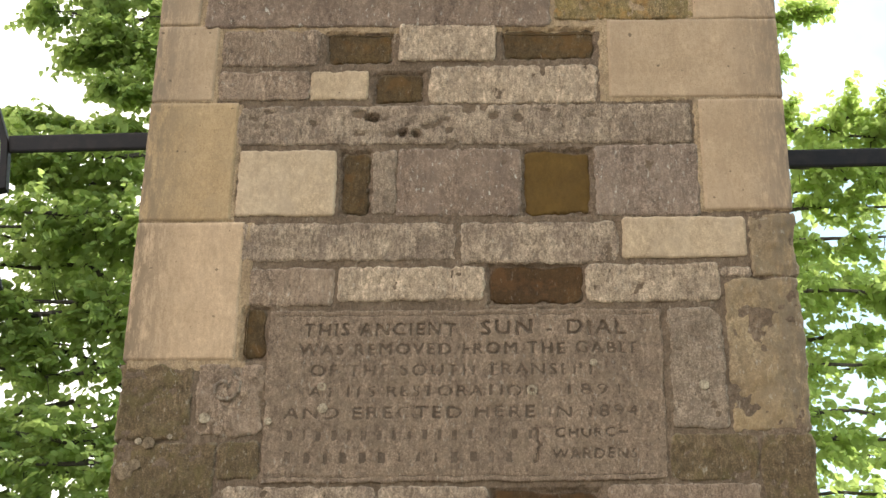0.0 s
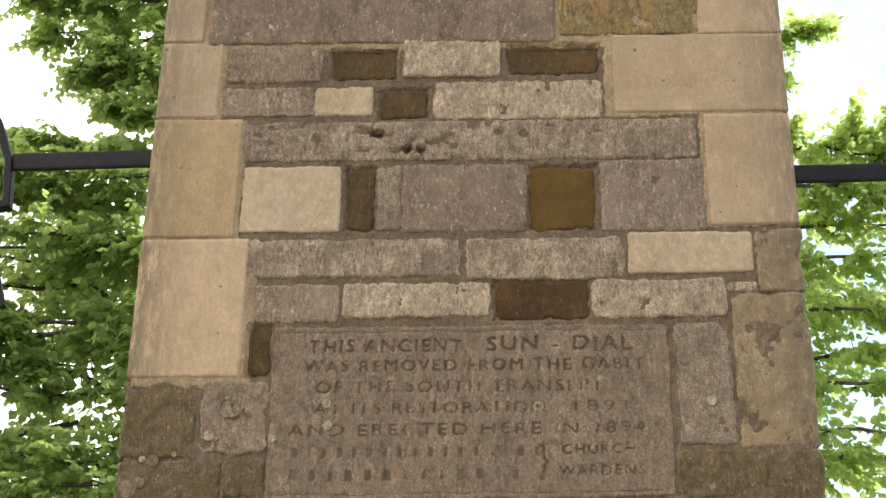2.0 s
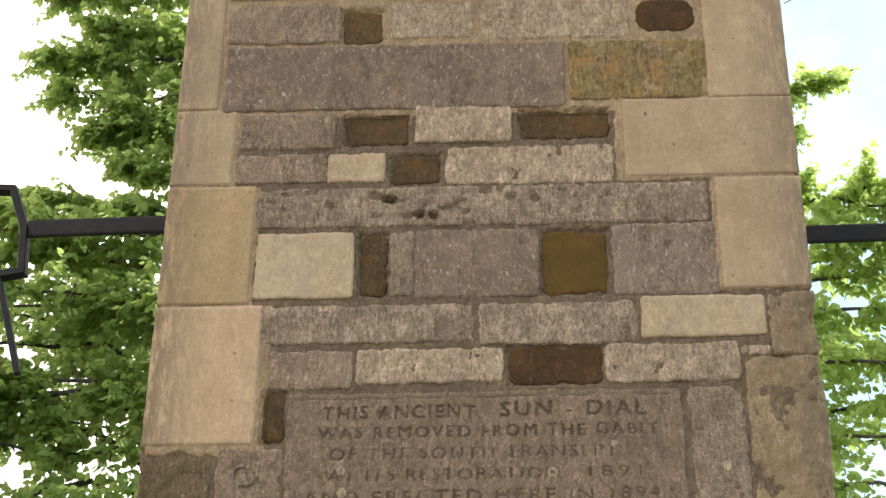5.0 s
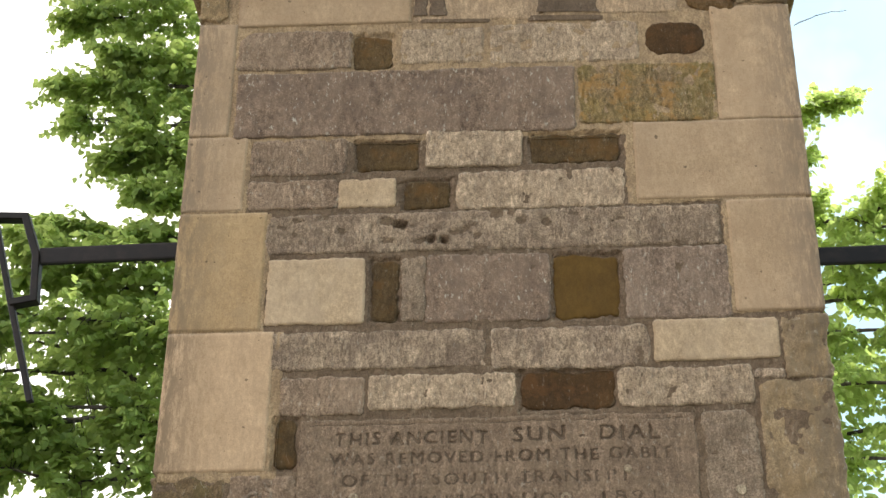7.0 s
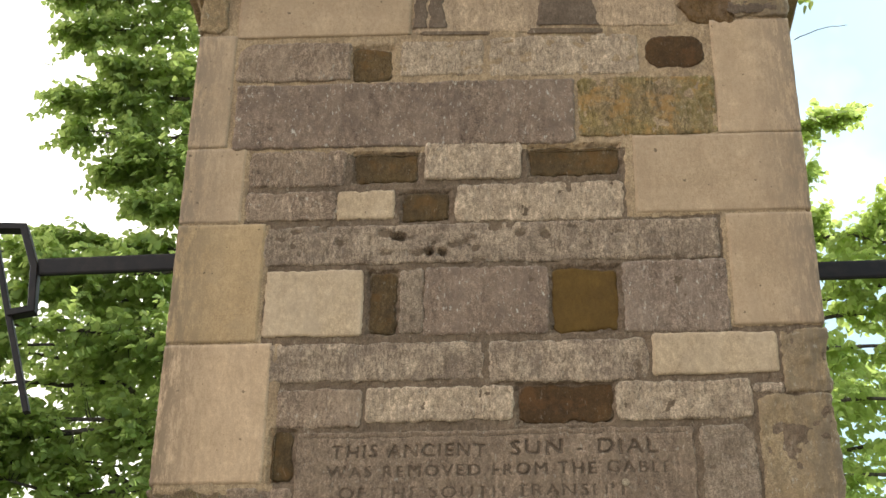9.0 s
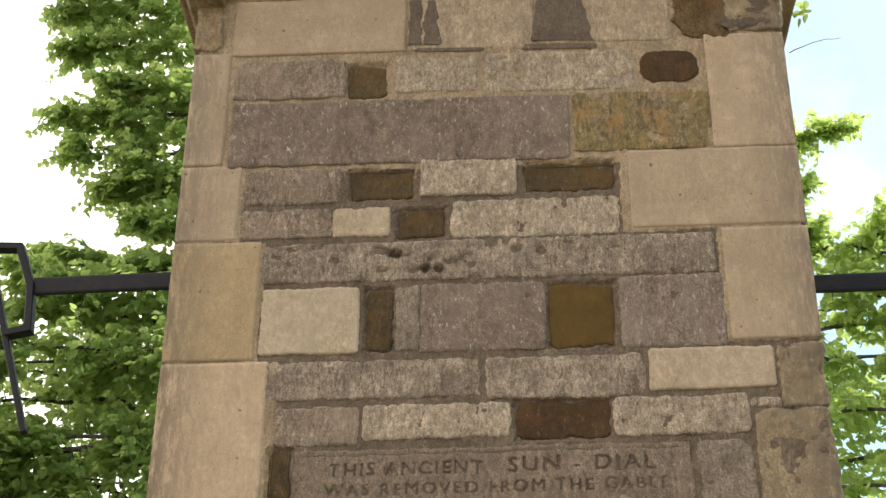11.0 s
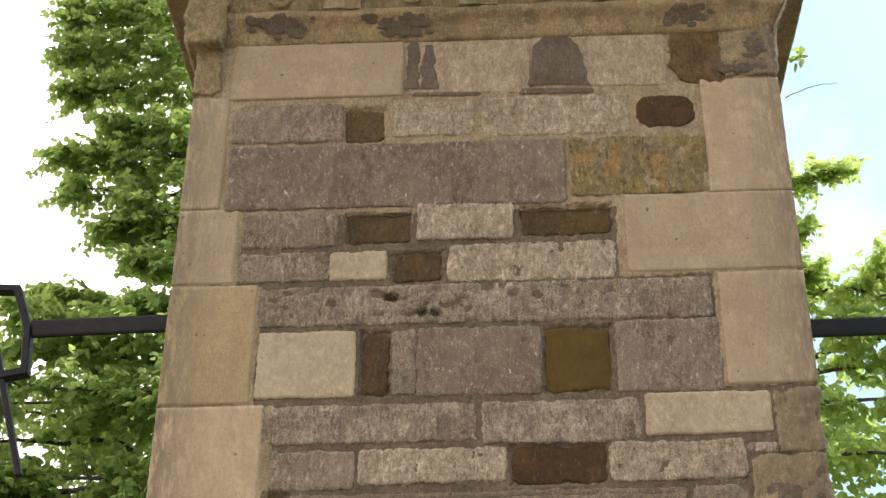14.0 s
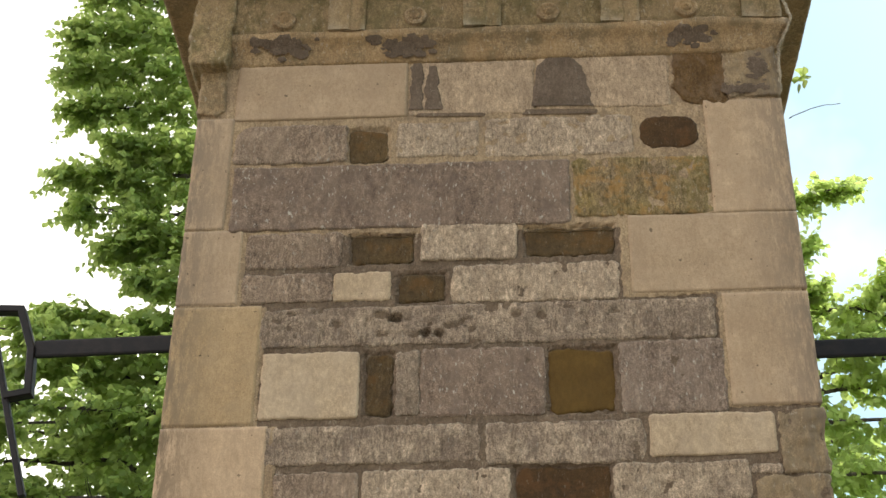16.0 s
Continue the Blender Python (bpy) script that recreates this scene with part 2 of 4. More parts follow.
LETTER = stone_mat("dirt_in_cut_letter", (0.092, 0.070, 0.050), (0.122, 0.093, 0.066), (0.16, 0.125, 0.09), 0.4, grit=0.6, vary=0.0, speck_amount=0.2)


def iron_mat():
    m, nt, bsdf = mat("black_painted_iron")
    v = coords(nt)
    n = noise_tex(nt, v, 40.0, 5, 0.6, 0.45, 0.7)
    nt.links.new(mixed(nt, n, (0.008, 0.007, 0.008), (0.018, 0.014, 0.013)), bsdf.inputs["Base Color"])
    bsdf.inputs["Roughness"].default_value = 0.5
    bsdf.inputs["Specular IOR Level"].default_value = 0.2
    bump(nt, bsdf, [(noise_tex(nt, v, 120.0, 3), 0.12)], 0.001)
    return m


IRON = iron_mat()


def leaf_mat(name, dark, light, glow, through_=0.45):
    m, nt, bsdf = mat(name)
    g = nt.nodes.new("ShaderNodeNewGeometry")
    v = coords(nt)
    col = mixed(nt, g.outputs["Random Per Island"], dark, light)
    col = mixed(nt, noise_tex(nt, v, 1.3, 3, 0.5, 0.4, 0.65), col, mixed(nt, 0.5, col, light))
    nt.links.new(col, bsdf.inputs["Base Color"])
    bsdf.inputs["Roughness"].default_value = 0.55
    bsdf.inputs["Specular IOR Level"].default_value = 0.3
    tr = nt.nodes.new("ShaderNodeBsdfTranslucent")
    nt.links.new(mixed(nt, g.outputs["Random Per Island"], tuple(0.75 * c for c in glow), glow), tr.inputs["Color"])
    mx = nt.nodes.new("ShaderNodeMixShader")
    mx.inputs[0].default_value = through_
    out = nt.nodes["Material Output"]
    nt.links.new(bsdf.outputs[0], mx.inputs[1])
    nt.links.new(tr.outputs[0], mx.inputs[2])
    nt.links.new(mx.outputs[0], out.inputs[0])
    return m


# brighter copy of the lime leaf below, sunlight put into its colours
LEAF_SUNLIT = leaf_mat("sunlit_lime_leaf", (0.150, 0.222, 0.054), (0.30, 0.385, 0.118), (0.66, 0.80, 0.25), 0.60)
LEAF = leaf_mat("lime_leaf", (0.130, 0.194, 0.056), (0.230, 0.315, 0.102), (0.55, 0.68, 0.20), 0.57)


def bark_mat():
    m, nt, bsdf = mat("grey_bark")
    v = coords(nt, (1, 1, 0.3))
    n = noise_tex(nt, v, 18.0, 6, 0.65, 0.4, 0.65)
    nt.links.new(mixed(nt, n, (0.05, 0.042, 0.034), (0.12, 0.105, 0.085)), bsdf.inputs["Base Color"])
    bsdf.inputs["Roughness"].default_value = 0.9
    bump(nt, bsdf, [(n, 0.6)], 0.02)
    return m


BARK = bark_mat()


def ground_mat():
    """Unseen pale gravel added in front of the pillar to bounce fill light, mown grass beyond it."""
    m, nt, bsdf = mat("bounce_gravel_and_grass")
    v = coords(nt)
    col = mixed(nt, noise_tex(nt, v, 0.6, 5, 0.6, 0.35, 0.65), (0.05, 0.09, 0.022), (0.09, 0.125, 0.04))
    col = mixed(nt, noise_tex(nt, v, 60.0, 4, 0.6, 0.3, 0.7), col, (0.035, 0.06, 0.015))
    # pale so that it reflects light up onto the pillar's front
    stones = mixed(nt, noise_tex(nt, v, 55.0, 4, 0.6, 0.35, 0.65), (0.34, 0.30, 0.245), (0.205, 0.18, 0.15))
    sep = nt.nodes.new("ShaderNodeSeparateXYZ")
    nt.links.new(v, sep.inputs[0])
    edge = nt.nodes.new("ShaderNodeMapRange")
    edge.inputs["From Min"].default_value, edge.inputs["From Max"].default_value = 0.9, 1.2
    nt.links.new(sep.outputs["Y"], edge.inputs["Value"])
    nt.links.new(mixed(nt, edge.outputs["Result"], stones, col), bsdf.inputs["Base Color"])
    bsdf.inputs["Roughness"].default_value = 0.95
    bump(nt, bsdf, [(noise_tex(nt, v, 90.0, 4), 0.8)], 0.03)
    return m


GROUND = ground_mat()


# ---- helpers for meshes ----
def link_mesh(name, verts, faces, material, parent=None, smooth=True):
    me = bpy.data.meshes.new(name)
    me.from_pydata(verts, [], faces)
    me.materials.append(material)
    if smooth:
        me.polygons.foreach_set("use_smooth", [True] * len(me.polygons))
    me.update()
    ob = new(name, me)
    if parent:
        ob.parent = parent
    return ob


def part(name, bm, material, parent, label=""):
    me = bpy.data.meshes.new(name)
    bm.normal_update()
    bm.to_mesh(me)
    bm.free()
    me.materials.append(material)
    ob = new(name, me)
    ob.parent = parent
    return tagged(ob, label)


# ---- ground ----
def build_ground():
    n, verts, faces = 60, [], []
    for j in range(n + 1):
        for i in range(n + 1):
            a, b = (2 * i / n - 1), (2 * j / n - 1)
            x, y = 1500 * a ** 3 + 12 * a, 1500 * b ** 3 + 12 * b
            far = min(1.0, math.hypot(x, y) / 6)
            verts.append((x, y, 0.05 * far * noise.noise((x * 0.4, y * 0.4, 0)) - 0.002))
    for j in range(n):
        for i in range(n):
            k = j * (n + 1) + i
            faces.append((k, k + 1, k + n + 2, k + n + 1))
    tagged(link_mesh("ground", verts, faces, GROUND), "unseen ground, pale bounce gravel before the pillar and mown grass behind", "ground", kind="structure")


build_ground()

# ---- the sundial pillar ----
PILLAR_W, PILLAR_D = 0.6, 0.8       # half its width, its depth
TILT = 0.025                        # the courses climb slightly to one side
pillar = tagged(new("stone_pillar"), "tall square pillar of mixed old and new limestone blocks with inscribed tablet", "pillar")
count = [0]
holes = []        # beds of the recessed blocks
hollows = []      # deep hollows in the blocks


def stone(name, x0, x1, z0, z1, material, proud=0.0, round_=0.010, rough=0.003, relief=0.0015, edge=0.0020, tooled=0.0, pits=0.0,
          label="", depth=0.035, cell=0.0042, parent=None, tilt=TILT, corners=None, right_chip=0.0, dents=()):
    """One block: a dressed face with worn rounded edges and relief, and sides going back into the joint."""
    count[0] += 1
    if proud < -0.005:
        holes.append((x0, x1, z0, z1))
    hollows.extend(q for q in dents if q[4] > 0.01)
    s = count[0] * 7.31
    w, h = x1 - x0, z1 - z0
    nx, nz = max(4, round(w / cell)), max(4, round(h / cell))
    r = min(round_, 0.48 * w, 0.48 * h)
    rs = corners or (r, r, r, r)        # radii: bottom left, bottom right, top left, top right
    xc = (x0 + x1) / 2

    def wander(a, k):
        return rough * (1.2 * noise.noise((a * 28, s + k, 0.3)) + 0.9 * noise.noise((a * 95, s + k, 5.1)) + 0.4 * noise.noise((a * 160, s + k, 8.4)))

    verts, faces = [], []
    for j in range(nz + 1):
        for i in range(nx + 1):
            px, pz = w * i / nx, h * j / nz
            dl, dr, db, dt = px, w - px, pz, h - pz
            d = min(dl, dr, db, dt)
            left, low = dl < dr, db < dt
            rr = rs[(0 if low else 2) + (0 if left else 1)]
            a, b = (dl if left else dr), (db if low else dt)
            if rr > 0 and a < rr and b < rr:
                ca, cb = 1 - a / rr, 1 - b / rr
                ea, eb = ca * math.sqrt(1 - cb * cb / 2), cb * math.sqrt(1 - ca * ca / 2)
                d = rr * (1 - math.hypot(ea, eb))
                na, nb = rr * (1 - ea), rr * (1 - eb)
                px = na if left else w - na
                pz = nb if low else h - nb
            u, v = px / w, pz / h
            X = x0 + px + (1 - u) ** 2 * wander(z0 + pz, 1) + u ** 2 * wander(z0 + pz, 2)
            Z = z0 + pz + (1 - v) ** 2 * wander(x0 + px, 3) + v ** 2 * wander(x0 + px, 4)
            y = -proud
            e = max(edge, 1e-4)
            if d < e:
                q = 1 - max(d, 0.0) / e
                y += e * 0.8 * (1 - math.sqrt(max(0.0, 1 - q * q)))
            y += relief * (1.6 * noise.noise((X * 22, Z * 22, s)) + 1.0 * noise.noise((X * 70, Z * 70, s)))
            if tooled:
                y += tooled * noise.noise((X * 130, Z * 32, s + 3))
            if pits:
                q = noise.noise((X * 45, Z * 60, s + 9)) * 0.7 + 0.5 * noise.noise((X * 14, Z * 20, s + 11))
                if q > 0.33:
                    y += pits * min(1.0, (q - 0.33) * 7)
            for dx, dz, rx, rz, deep in dents:
                q = ((X - dx) / rx) ** 2 + ((Z - dz) / rz) ** 2 + 0.5 * noise.noise((X * 150, Z * 150, s))
                if q < 1:
                    y += deep * (1 - max(q, 0.0)) ** 0.5
            if right_chip:
                q = max(0.0, 1 - (w - px) / 0.03)
                X -= right_chip * q * max(0.0, noise.noise((Z * 16, s, 1)) + 0.15)
            verts.append((X, y, Z + tilt * (X - xc)))
    for j in range(nz):
        for i in range(nx):
            k = j * (nx + 1) + i
            faces.append((k, k + 1, k + nx + 2, k + nx + 1))
    rim = [i for i in range(nx + 1)] + [j * (nx + 1) + nx for j in range(1, nz + 1)] \
        + [nz * (nx + 1) + i for i in range(nx - 1, -1, -1)] + [j * (nx + 1) for j in range(nz - 1, 0, -1)]
    base = len(verts)
    for k in rim:
        x, y, z = verts[k]
        verts.append((x, depth, z))
    m = len(rim)
    for k in range(m):
        faces.append((rim[(k + 1) % m], rim[k], base + k, base + (k + 1) % m))
    ob = link_mesh(name, verts, faces, material, parent or pillar)
    return tagged(ob, label)


def mortar_bed(name, x0, x1, z0, z1, y0, material, back, label="", rough=1.0, cell=0.004, fray=0.0):
    """The pointed core behind the blocks: a rough front and plain sides."""
    nx, nz = max(2, round((x1 - x0) / cell)), max(2, round((z1 - z0) / cell))
    verts, faces = [], []
    for j in range(nz + 1):
        for i in range(nx + 1):
            x, z = x0 + (x1 - x0) * i / nx, z0 + (z1 - z0) * j / nz
            y = y0 + rough * (0.002 * noise.noise((x * 18, z * 18, 2)) + 0.002 * noise.noise((x * 75, z * 75, 8)) + 0.0012 * noise.noise((x * 190, z * 190, 3)))
            for hx0, hx1, hz0, hz1 in holes:
                wob = 0.005 * noise.noise((x * 50, z * 50, 7)) + 0.003 * noise.noise((x * 130, z * 130, 7))
                zc = z + TILT * (hx0 + hx1) / 2
                d = min(x - hx0, hx1 - x, zc - hz0, hz1 - zc) + 0.002 + wob
                y += 0.0075 * min(1.0, max(0.0, d / 0.006 + 0.5))
            for hx, hz, rx, rz, deep in hollows:
                if abs(x - hx) < rx and abs(z + TILT * x - hz - TILT * hx) < rz:
                    y += deep + 0.01
            if fray:        # smeared, uneven edges
                q = fray * (noise.noise((x * 35, z * 35, 4)) + 0.7 * noise.noise((x * 110, z * 110, 6)))
                x += q if i in (0, nx) else 0
                z += q if j in (0, nz) else 0
                y += 0.0015 if i in (0, nx) or j in (0, nz) else 0
            verts.append((x, y, z + TILT * x))
    for j in range(nz):
        for i in range(nx):
            k = j * (nx + 1) + i
            faces.append((k, k + 1, k + nx + 2, k + nx + 1))
    b = len(verts)
    verts += [(x, back, z + TILT * x) for x, z in ((x0, z0), (x1, z0), (x1, z1), (x0, z1))]
    c = (0, nx, nz * (nx + 1) + nx, nz * (nx + 1))
    for k in range(4):
        n = (k + 1) % 4
        faces.append((c[n], c[k], b + k, b + n))
    faces.append((b, b + 1, b + 2, b + 3))
    return tagged(link_mesh(name, verts, faces, material, pillar, smooth=False), label)


PALE_L, GREY_L, DARK_L = "pale tooled limestone block", "grey weathered limestone block", "recessed dark brown ironstone block"
NEW_L = "smooth new buff ashlar block"
OLD = dict(rough=0.0028, tooled=0.0020, relief=0.0014, round_=0.008)
NEW = dict(rough=0.0007, relief=0.0004, round_=0.0015, edge=0.0007, cell=0.007)
SUNK = dict(proud=-0.0060, rough=0.005, relief=0.0012, round_=0.012, edge=0.003)
# course under the cornice
stone("block", -0.602, -0.546, 3.330, 3.445, CORNICE, proud=0.004, rough=0.005, relief=0.004, depth=0.3, label="eroded lichened corner block")
stone("block", -0.522, -0.168, 3.320, 3.462, ASHLAR, proud=0.0012, label=NEW_L, **NEW)
stone("block", -0.163, 0.096, 3.328, 3.464, DULL, label=PALE_L, rough=0.0028, relief=0.0005, tooled=0.0005)
stone("block", 0.100, 0.374, 3.342, 3.484, DULL, label=PALE_L, rough=0.0028, relief=0.0005, tooled=0.0005)
stone("block", 0.382, 0.490, 3.348, 3.490, RUSTY, label="rust-brown eroded block with flaking face", proud=0.001, rough=0.006, relief=0.0018, corners=(0.055, 0.012, 0.016, 0.012))
stone("block", 0.490, 0.600, 3.366, 3.495, OLDQUOIN, label="crumbling soot-stained corner block", proud=0.004, rough=0.004, relief=0.004, depth=0.3)


def soot_patch(rows, y, material, label, ragged=0.004, name="soot_crust"):
    """A thin crust on the face: rows of (height, one edge, the other edge), from below upwards."""
    zs = np.arange(rows[0][0], rows[-1][0] + 1e-6, 0.004)
    a, b = (np.interp(zs, [r[0] for r in rows], [r[k] for r in rows]) for k in (1, 2))
    n, verts, faces = 14, [], []
    k0 = rows[0][1] * 50
    for z, xa, xb in zip(zs, a, b):
        xa += ragged * (noise.noise((z * 60, k0, 1)) + 0.7 * noise.noise((z * 170, k0, 2)))
        xb += ragged * (noise.noise((z * 60, k0, 3)) + 0.7 * noise.noise((z * 170, k0, 4)))
        for i in range(n + 1):
            x = xa + (xb - xa) * i / n
            rim = i in (0, n)
            verts.append((x, (y(z - TILT * x) if callable(y) else y) + (0.0022 if rim else 0.0004 * noise.noise((x * 90, z * 90, 2))), z))
    m = n + 1
    for j in range(len(zs) - 1):
        for i in range(n):
            k = j * m + i
            faces.append((k, k + 1, k + m + 1, k + m))
    tagged(link_mesh(name, verts, faces, material, pillar), label)


soot_patch(((3.340, -0.163, -0.136), (3.37, -0.162, -0.134), (3.40, -0.163, -0.138), (3.42, -0.158, -0.133), (3.45, -0.163, -0.136), (3.463, -0.154, -0.142)), -0.0022, SOOT, "black peeling soot crust")
soot_patch(((3.340, -0.131, -0.094), (3.37, -0.130, -0.098), (3.40, -0.131, -0.104), (3.42, -0.128, -0.100), (3.445, -0.124, -0.108), (3.455, -0.119, -0.112)), -0.0022, SOOT, "black peeling soot crust")
soot_patch(((3.346, 0.086, 0.216), (3.362, 0.090, 0.211), (3.395, 0.094, 0.207), (3.42, 0.097, 0.203), (3.45, 0.102, 0.195), (3.468, 0.120, 0.180), (3.480, 0.133, 0.160), (3.486, 0.141, 0.150)), -0.0022, SOOT, "dark bell-shaped soot crust", 0.003)
soot_patch(((3.323, -0.148, -0.010), (3.329, -0.150, -0.004), (3.334, -0.149, -0.006)), -0.0010, MORTAR_OLD, "dark old mortar left in the joint", 0.003, "mortar_strip")
soot_patch(((3.326, 0.070, 0.222), (3.332, 0.068, 0.226), (3.338, 0.069, 0.224)), -0.0010, MORTAR_OLD, "dark old mortar left in the joint", 0.003, "mortar_strip")
# first course down
stone("block", -0.517, -0.287, 3.209, 3.302, GREY, label=GREY_L, proud=0.002, corners=(0.012, 0.006, 0.035, 0.008), **{k: v for k, v in OLD.items() if k != "round_"})
stone("block", -0.283, -0.204, 3.213, 3.293, IRONSTONE, label=DARK_L, **SUNK)
stone("block", -0.189, -0.017, 3.224, 3.308, WHITE, label=PALE_L, **OLD)
stone("block", -0.006, 0.292, 3.224, 3.320, WHITE, label=PALE_L, pits=0.004, **OLD)
stone("block", 0.303, 0.426, 3.240, 3.320, UMBER, label="oval dark rust-brown stone set in mortar", proud=0.0005, rough=0.003, round_=0.037, relief=0.0008, edge=0.004)
# second
stone("block", -0.512, 0.161, 3.056, 3.206, PURPLE, label="large purple-grey limestone block with white specks", proud=0.002, **OLD)
stone("block", 0.167, 0.438, 3.081, 3.218, LICHEN, label="yellow-green lichened limestone block", proud=0.001, tooled=0.004, rough=0.003, relief=0.003, round_=0.010)
# third
stone("block", -0.472, -0.287, 2.965, 3.045, GREY, label=GREY_L, **OLD)
stone("block", -0.268, -0.147, 2.977, 3.040, IRONSTONE, label=DARK_L, **SUNK)
stone("block", -0.133, 0.054, 2.983, 3.064, WHITE, label=PALE_L, proud=0.002, **OLD)
stone("block", 0.070, 0.242, 2.993, 3.057, IRONSTONE, label=DARK_L, **SUNK)
# fourth
stone("block", -0.474, -0.300, 2.890, 2.953, GREY, label=GREY_L, **OLD)
stone("block", -0.299, -0.188, 2.893, 2.956, CREAM, label="pale cream block", rough=0.003, relief=0.001, round_=0.006)
stone("block", -0.174, -0.085, 2.892, 2.954, IRONSTONE, label=DARK_L, **SUNK)
stone("block", -0.072, 0.249, 2.892, 2.974, WHITE, label=PALE_L, **OLD)
# fifth
stone("block", -0.432, 0.424, 2.803, 2.886, PALE, label="long pitted limestone block with hollows", pits=0.005,
      dents=((-0.180, 2.862, 0.016, 0.008, 0.024), (-0.205, 2.868, 0.014, 0.008, 0.009), (-0.120, 2.828, 0.010, 0.009, 0.02), (-0.095, 2.826, 0.011, 0.008, 0.022),
             (-0.112, 2.846, 0.006, 0.005, 0.006), (-0.29, 2.850, 0.010, 0.007, 0.007), (0.05, 2.862, 0.012, 0.006, 0.005)), **OLD)
# sixth
stone("block", -0.424, -0.241, 2.649, 2.783, CREAM, label="smooth cream limestone block", proud=0.001, rough=0.0025, relief=0.0006, round_=0.006, edge=0.002)
stone("block", -0.231, -0.179, 2.656, 2.782, IRONSTONE, label=DARK_L, **SUNK)
stone("block", -0.174, -0.131, 2.656, 2.789, ROUGHGREY, label="narrow buff limestone piece", **OLD)
stone("block", -0.129, 0.101, 2.654, 2.793, PURPLE, label="purple-grey limestone block", **OLD)
stone("block", 0.108, 0.228, 2.662, 2.792, OLIVE, label="recessed square olive-brown block", **SUNK)
stone("block", 0.238, 0.432, 2.660, 2.807, SLATEY, label=GREY_L, **OLD)
# seventh
stone("block", -0.408, -0.019, 2.562, 2.636, PALE, label=PALE_L, **OLD)
stone("block", -0.010, 0.277, 2.563, 2.644, PALE, label=PALE_L, **OLD)
stone("block", 0.285, 0.510, 2.578, 2.659, CREAM, label="smooth cream limestone block", proud=0.001, rough=0.002, relief=0.0006, round_=0.009, edge=0.002)
# eighth
stone("block", -0.386, -0.236, 2.473, 2.545, GREY, label=GREY_L, **OLD)
stone("block", -0.228, 0.034, 2.486, 2.552, WHITE, label=PALE_L, **OLD)
stone("block", 0.044, 0.210, 2.486, 2.558, UMBER, label=DARK_L, **SUNK)
stone("block", 0.217, 0.457, 2.492, 2.565, WHITE, label=PALE_L, **OLD)
stone("block", 0.462, 0.514, 2.541, 2.560, PALE, label="small filler stone", **OLD)
# beside and below the tablet
stone("block", 0.361, 0.458, 2.260, 2.482, ROUGHGREY, label="upright grey block with rounded shoulder", corners=(0.006, 0.006, 0.008, 0.035), rough=0.003, relief=0.002)
stone("block", -0.392, -0.352, 2.372, 2.466, IRONSTONE, label=DARK_L, **SUNK)
stone("block", -0.466, -0.350, 2.232, 2.362, GREY, label="grey block with carved swirl", relief=0.004, rough=0.005, round_=0.014)
stone("block", 0.355, 0.505, 2.168, 2.250, MOSSY, label="green-stained old block", rough=0.003, relief=0.003)
stone("block", -0.421, -0.350, 2.155, 2.222, MOSSY, label="small brown block", rough=0.003)
stone("block", -0.408, -0.151, 2.080, 2.145, PALE, label=PALE_L, **OLD)
stone("block", -0.145, 0.041, 2.080, 2.149, PALE, label=PALE_L, **OLD)
stone("block", 0.048, 0.229, 2.080, 2.146, UMBER, label=DARK_L, **SUNK)
stone("block", 0.245, 0.504, 2.085, 2.160, GREY, label=GREY_L, **OLD)
# quoins, one side and the other
Q = dict(depth=0.3, proud=0.0004, **NEW)
stone("quoin", -0.600, -0.522, 3.0541, 3.3218, ASHLAR, label=NEW_L, **Q)
stone("quoin", -0.600, -0.482, 2.8851, 3.0506, ASHLAR, label=NEW_L, **Q)
stone("quoin", -0.600, -0.432, 2.6361, 2.8816, OCHRE, label="smooth ochre ashlar block", **Q)
stone("quoin", -0.600, -0.404, 2.3674, 2.6326, ASHLAR_UP, label=NEW_L, **Q)
O = dict(depth=0.3, rough=0.003, relief=0.003, round_=0.006)
stone("quoin", -0.600, -0.474, 2.222, 2.360, MOSSY, label="dark brown old quoin block", **O)
stone("quoin", -0.600, -0.425, 2.085, 2.217, MOSSY, label="dark brown old quoin block", **O)
stone("quoin", 0.440, 0.600, 3.0871, 3.3586, ASHLAR, label=NEW_L, **Q)
stone("quoin", 0.270, 0.600, 2.9111, 3.0836, ASHLAR, label=NEW_L, **Q)
stone("quoin", 0.438, 0.600, 2.6754, 2.9076, ASHLAR, label=NEW_L, **Q)
stone("quoin", 0.516, 0.604, 2.544, 2.668, OLDQUOIN, label="worn old quoin block with chipped arris", right_chip=0.03, **O)
stone("quoin", 0.464, 0.602, 2.256, 2.540, OLDQUOIN, label="worn old quoin block", right_chip=0.006, **O)
stone("quoin", 0.510, 0.602, 2.090, 2.250, MOSSY, label="worn old quoin block", right_chip=0.006, **O)
# plain courses down to the plinth
rng = random.Random(5)
z = 2.070
while z > 0.42:
    h = rng.uniform(0.085, 0.15)
    x = -0.600
    while x < 0.55:
        w = min(rng.uniform(0.14, 0.34), 0.600 - x)
        if 0.600 - x - w < 0.1:
            w = 0.600 - x
        end = x < -0.59 or x + w > 0.59
        stone("block", x + 0.004, x + w - 0.004, z - h + 0.006, z, OLDQUOIN if end else rng.choice((GREY, PALE, PURPLE)), label=GREY_L, depth=0.3 if end else 0.035, cell=0.02, rough=0.003)
        x += w
    z -= h
stone("plinth", -0.66, 0.66, -0.02, z, OLDQUOIN, proud=0.06, depth=PILLAR_D + 0.06, cell=0.04, label="plain stone plinth on grass", tilt=0)

